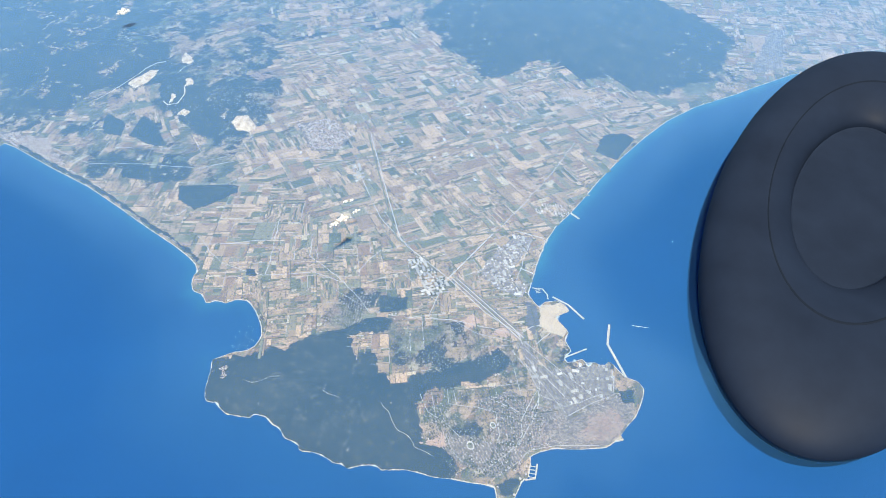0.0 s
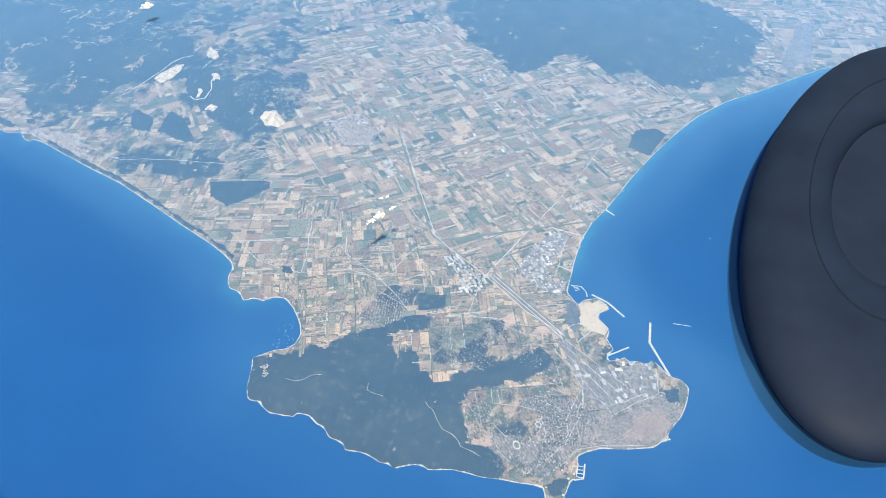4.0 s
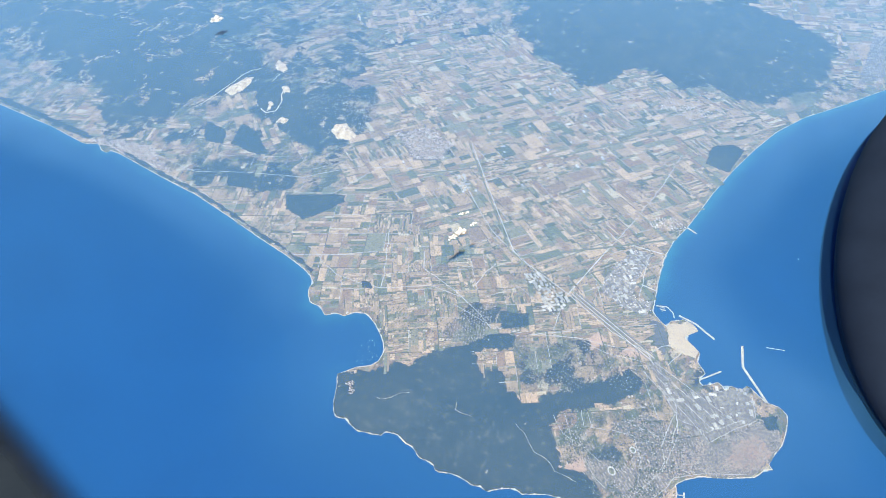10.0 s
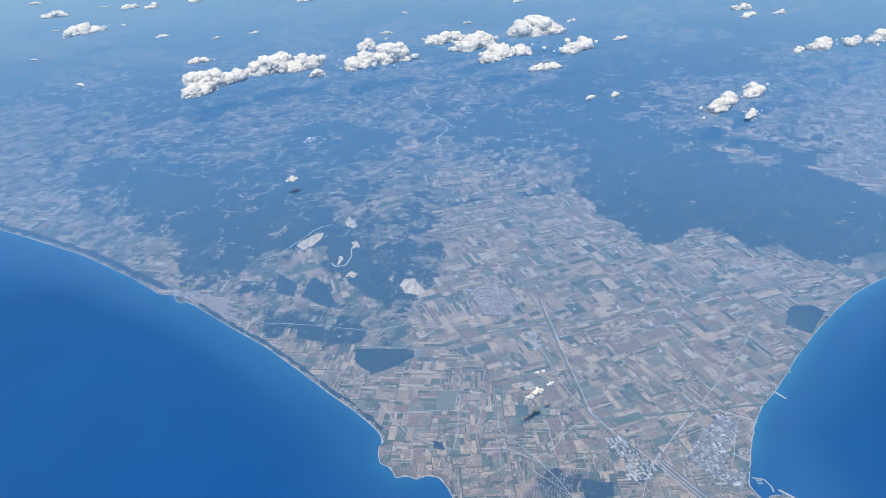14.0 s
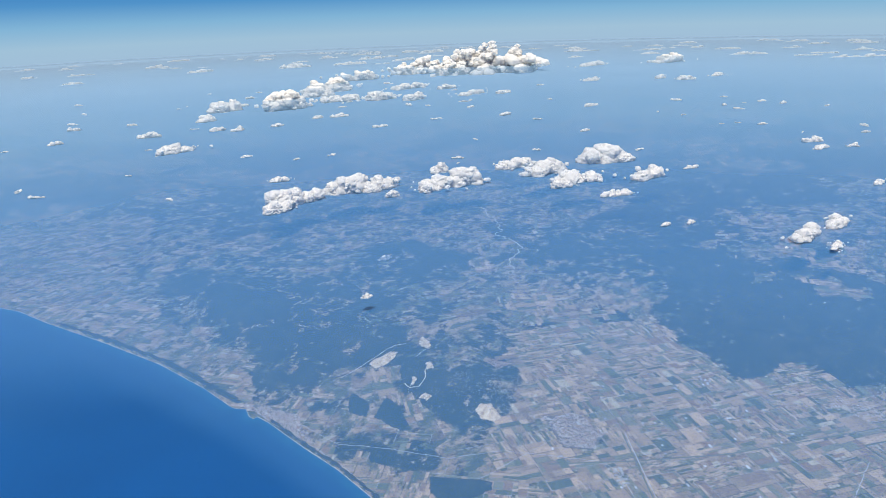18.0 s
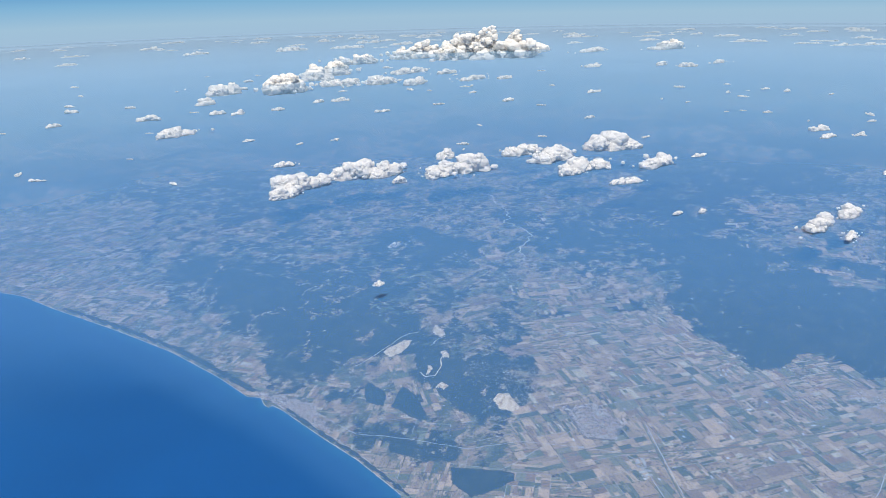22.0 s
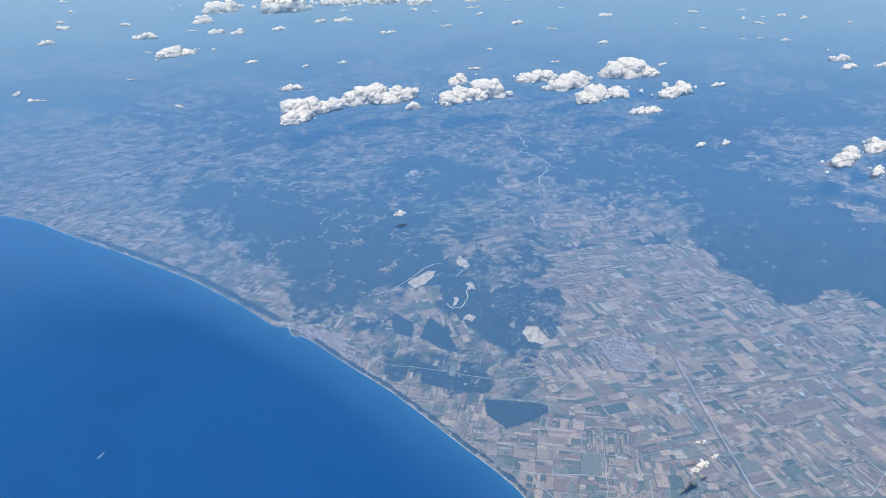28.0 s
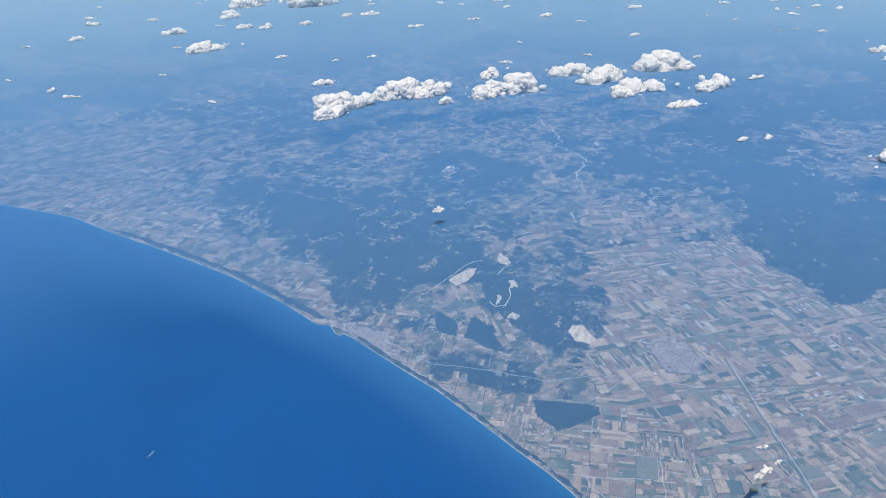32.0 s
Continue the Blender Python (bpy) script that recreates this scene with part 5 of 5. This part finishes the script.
for (x, y), size in zip([(-9.1, 24.7), (-15.3, 26.6)], (0.55, 0.7)):
    stadium(x, y, size, 0.8)
boxes("cliff_village", scatter([(-23.9, 81.5), (-22.7, 80.2), (-25.2, 77.7), (-26.2, 78.6)], 90, rng, (0.06, 0.16), 0.6), PALE_HOUSE, "small pale village on the wooded cape", "village")
for pts in ([(-24.9, 73.7), (-24.6, 71.8), (-23.4, 69.8), (-22.0, 69.5), (-19.9, 67.8)], [(-16.2, 46.3), (-17.4, 43.2), (-19.2, 40.2), (-19.4, 38.0), (-21.0, 35.8), (-21.2, 31.7)], [(-17.7, 58.2), (-19.6, 57.4), (-19.6, 53.8)]):
    strip("forest_track", pts, 0.06, QUARRY, "pale track winding through the forest", "track", 0.2, step=0.4, wiggle=1.6)


# ---- engine nacelle and window edge ----
def lathe(name, profile, mat, parent, label="", turns=120):
    """Turned about the engine's axis; profile: depth behind the lip and share of the radius."""
    v, f, k = [], [], len(profile)
    for j in range(turns):
        a = 2 * math.pi * j / turns
        v += [tuple(NAC_WIDE * rad * math.cos(a) + NAC_TALL * rad * math.sin(a) - NAC_AXIS * s) for s, rad in profile]
    for j in range(turns):
        for i in range(k - 1):
            a, b = j * k + i, (j + 1) % turns * k + i
            f.append((a, a + 1, b + 1, b))
    return child(name, mesh_of(name, v, f, mat, False), parent, label)


NAC_AT, NAC_AXIS = (91.7, -30.3, 9.0), Vector((-0.040, -0.026, 0.999)) * 20
NAC_TALL, NAC_WIDE = Vector((83.8, -4.0, 2.6)), Vector((-1.5, -32.5, -0.9))
engine = tagged(new("jet_engine"), "dark jet engine nacelle with a smooth rounded intake lip", "engine")
engine.location = NAC_AT
arc = [radians(a) for a in range(-90, 91, 6)]
lathe("intake_lip", [(0.05 - 0.34 * math.cos(a), 0.72 + 0.28 * math.sin(a)) for a in arc], LIP, engine, "rounded dark metal intake lip")
lathe("lip_seam", [(-0.270, 0.632), (-0.282, 0.636), (-0.284, 0.640), (-0.274, 0.644)], COWL, engine, "fine dark seam round the lip")
lathe("intake_barrel", [(0.05, 0.440), (0.052, 0.435), (0.055, 0.43), (0.058, 0.425)], LIP, engine, "dark lining inside the intake")
lathe("cowl", [(0.05, 1.000), (0.16, 0.99), (0.30, 0.96)], LIP, engine, "dark outer cowl")
lathe("fan_disc", [(0.058, 0.427), (0.062, 0.2), (0.05, 0.10), (0.04, 0.001)], LIP, engine, "dark fan face and spinner")


def window_edge(pts, wide, tall):
    """The dark rounded rim of the window, soft along its inner edge."""
    path, k = np.array(pts, float), 9
    d = np.gradient(path, axis=0)
    d /= np.linalg.norm(d, axis=1)[:, None]
    side = np.stack([d[:, 1], -d[:, 0]], 1)
    across = np.linspace(0, 1, k)
    v = [(*(p + n * wide * (a - 0.13)), 7 + tall * math.sin(math.pi * min(a * 1.4, 1.0) / 2)) for p, n in zip(path, side) for a in across]
    f = [(i * k + j, i * k + j + 1, (i + 1) * k + j + 1, (i + 1) * k + j) for i in range(len(path) - 1) for j in range(k - 1)]
    me = mesh_of("window_edge", v, f, RIM, False)
    me.attributes.new("solid", "FLOAT", "POINT").data.foreach_set("value", np.tile(smooth(across, 0.0, 0.26), len(path)).astype(np.float32))
    return tagged(new("window_edge", me), "dark blurred rubber edge of the cabin window", "window", kind="structure")


window_edge([(-63.5, 153.0), (-65.6, 139.6), (-68.2, 124.9), (-69.9, 115.9), (-71.9, 104.9), (-74.8, 91.0)], 24, 3.0)


# ---- field parcels ----
def blocks(u0, v0, u1, v1, r, out):
    w, h = u1 - u0, v1 - v0
    if max(w, h) < r.uniform(4, 13):
        out.append((u0, v0, u1, v1))
        return
    t = r.uniform(0.34, 0.66)
    if w > h * r.uniform(0.8, 1.25):
        blocks(u0, v0, u0 + w * t, v1, r, out), blocks(u0 + w * t, v0, u1, v1, r, out)
    else:
        blocks(u0, v0, u1, v0 + h * t, r, out), blocks(u0, v0 + h * t, u1, v1, r, out)


def strips_of(block, r, out, size=1.0):
    """Strip fields of uneven width, side by side in their block."""
    u0, v0, u1, v1 = block
    lengthwise = (u1 - u0 > v1 - v0) ^ (r.random() < 0.35)
    lo, hi = (v0, v1) if lengthwise else (u0, u1)
    usual = size * math.exp(r.normal(0.16, 0.55))
    while lo < hi - 0.2:
        nxt = min(hi, lo + usual * math.exp(r.normal(0, 0.4)))
        if hi - nxt < 0.5:
            nxt = hi
        a, b = (u0, u1) if lengthwise else (v0, v1)
        cuts = [a] + sorted(r.uniform(a + 0.6, b - 0.6) for _ in range(int((b - a) / (usual * r.uniform(1.3, 4.5)))) if b - a > 2) + [b]
        for p, q in zip(cuts, cuts[1:]):
            if q - p > 0.3:
                out.append((p, lo, q, nxt) if lengthwise else (lo, p, nxt, q))
        lo = nxt


def bend(x, y):
    return x + (layered(x, y, 40, 61, 2) - 0.5) * 3.5, y + (layered(x, y, 40, 67, 2) - 0.5) * 3.5


parcels, lanes, hedges = [], [], []
for (cx, cy, half, turn), seed in (((80, 90, 80, 0.95), 1), ((15, 155, 55, 0.50), 2), ((10, 70, 40, 0.62), 3), ((35, 285, 95, 0.35), 4), ((250, 0, 90, 0.3), 5), ((190, 190, 85, 0.75), 6), ((270, 105, 75, 0.4), 7)):
    cells, plots, r = [], [], np.random.default_rng(seed)
    blocks(-half, -half, half, half, r, plots)
    for plot in plots:
        strips_of(plot, r, cells, (1.0, 0.8, 0.6, 1.0, 1.0, 1.5, 1.7)[seed - 1])
    c, s = math.cos(turn), math.sin(turn)
    q = np.array(cells)
    mu, mv = (q[:, 0] + q[:, 2]) / 2, (q[:, 1] + q[:, 3]) / 2
    mx, my = bend(cx + c * mu - s * mv, cy + s * mu + c * mv)
    west_zone = (mx < 34) & (my > 96) & (my < 205)
    south_zone = (mx < 27) & (my <= 96)
    zone = np.where(my >= 205, 4, np.where(mx > 165, 5, np.where(west_zone, 2, np.where(south_zone, 3, 1))))
    vale = (layered(mx, my, 16, 48, 4) - 0.5) * 34 - 3
    zone = np.where((mx > 105) & (my > 118) & (inside_distance(mx, my, MID_VALLEY) + vale > 0), 6, np.where((mx > 185) & (inside_distance(mx, my, EAST_VALLEY) + vale > 0), 7, zone))
    high, inland, wood = relief(mx, my)
    ok = (zone == seed) & (inland > 1.1) & (wood < (0.46 if seed < 6 else 0.75)) & (high < (0.6 if seed < 6 else 2.4)) & (layered(mx, my, 5, 41) > 0.26)
    ok &= (my < 205) | (layered(mx, my, 14, 46, 4) > 0.5)
    ok &= (inside_distance(mx, my, WEST_GARDENS) < 0) | (layered(mx, my, 9, 43, 4) > 0.5)
    ok &= (inside_distance(mx, my, SUBURB) < 0) | (layered(mx, my, 3, 44, 4) > 0.56)
    for built in (TOWN_HILL, STEELWORKS, DOCK_YARD, POWER_STATION, OLD_TOWN, MID_TOWN, SOUTH_TOWN, MARKET, RESORT, PINE_VILLAGE, [(24.5, 63.8), (26.7, 61.0), (21.9, 49.9), (17.0, 51.0), (15.1, 54.5), (19.2, 56.8)], [(20.8, 134.8), (29.1, 120.1), (25.5, 118.7), (14.4, 123.5), (15.9, 130.6)], [(43.6, 171.8), (41.5, 163.9), (33.9, 152.8), (31.9, 155.3), (32.6, 166.7)], [(10.6, 63.0), (13.0, 57.0), (9.9, 55.5), (5.6, 59.7)]):
        ok &= inside_distance(mx, my, built) < 0
    edges = np.array([(a, b, d, b) for a, b, d, e in plots] + [(a, b, a, e) for a, b, d, e in plots])
    ex, ey = bend(cx + c * (edges[:, 0] + edges[:, 2]) / 2 - s * (edges[:, 1] + edges[:, 3]) / 2, cy + s * (edges[:, 0] + edges[:, 2]) / 2 + c * (edges[:, 1] + edges[:, 3]) / 2)
    ezone = np.where(ey >= 205, 4, np.where(ex > 165, 5, np.where((ex < 34) & (ey > 96) & (ey < 205), 2, np.where((ex < 27) & (ey <= 96), 3, 1))))
    eh, ei, ew = relief(ex, ey)
    for a, b, d, e in edges[(ezone == seed) & (ei > 1.5) & (ew < 0.5) & (eh < 0.8)]:
        (lanes if r.random() < 0.42 else hedges).append([(cx + c * u - s * v, cy + s * u + c * v) for u, v in ((a, b), (d, e))])
    for a, b, d, e in q[ok]:
        g = 0.05
        parcels.append([(cx + c * u - s * v, cy + s * u + c * v) for u, v in ((a + g, b + g), (d - g, b + g), (d - g, e - g), (a + g, e - g))])
quad = np.array(parcels)
quad = np.stack(bend(quad[..., 0], quad[..., 1]), -1)
z = ground_z(quad[..., 0].ravel(), quad[..., 1].ravel()).reshape(-1, 4)
z = np.maximum(z, z.mean(1)[:, None]) + 0.022 + 0.2 * np.ptp(z, axis=1)[:, None]
quad = np.concatenate([quad, z[..., None]], -1)[np.ptp(z, axis=1) < 0.45]
order = np.argsort(np.hypot(quad[:, 0, 0] - 5, quad[:, 0, 1] - 85))
for i in order[:300]:
    child("field_parcel", mesh_of("field_parcel", quad[i], [(0, 1, 2, 3)], FIELD), ground)
rest = quad[order[300:]].reshape(-1, 3)
tagged(child("field_patchwork", mesh_of("field_patchwork", rest, np.arange(len(rest)).reshape(-1, 4), FIELD), ground), "patchwork of dry and green fields", kind="stuff")


def thin_lines(name, ends, wide, lift, mat, label, category):
    """Narrow ribbons along the edges of the field blocks, one mesh."""
    p = np.array(ends)
    step = np.linspace(0, 1, 7)[None, :, None]
    line = p[:, :1] * (1 - step) + p[:, 1:] * step
    line = np.stack(bend(line[..., 0], line[..., 1]), -1)
    d = np.gradient(line, axis=1)
    d /= np.linalg.norm(d, axis=2)[..., None] + 1e-9
    side = np.stack([-d[..., 1], d[..., 0]], -1) * wide / 2
    both = np.stack([line + side, line - side], 2)
    high = ground_z(both[..., 0].ravel(), both[..., 1].ravel(), lift).reshape(both.shape[:3])
    verts = np.concatenate([both, high[..., None]], -1).reshape(-1, 3)
    first = (np.arange(len(p))[:, None] * 14 + np.arange(6)[None] * 2).ravel()
    faces = np.stack([first, first + 1, first + 3, first + 2], 1)
    return tagged(new(name, mesh_of(name, verts, faces, mat)), label, category, kind="stuff")


thin_lines("farm_lanes", lanes, 0.09, 0.05, ROAD, "pale farm lanes between the field blocks", "lanes")
thin_lines("hedges", hedges, 0.15, 0.06, LEAF, "dark hedges and ditches between the field blocks", "hedges")
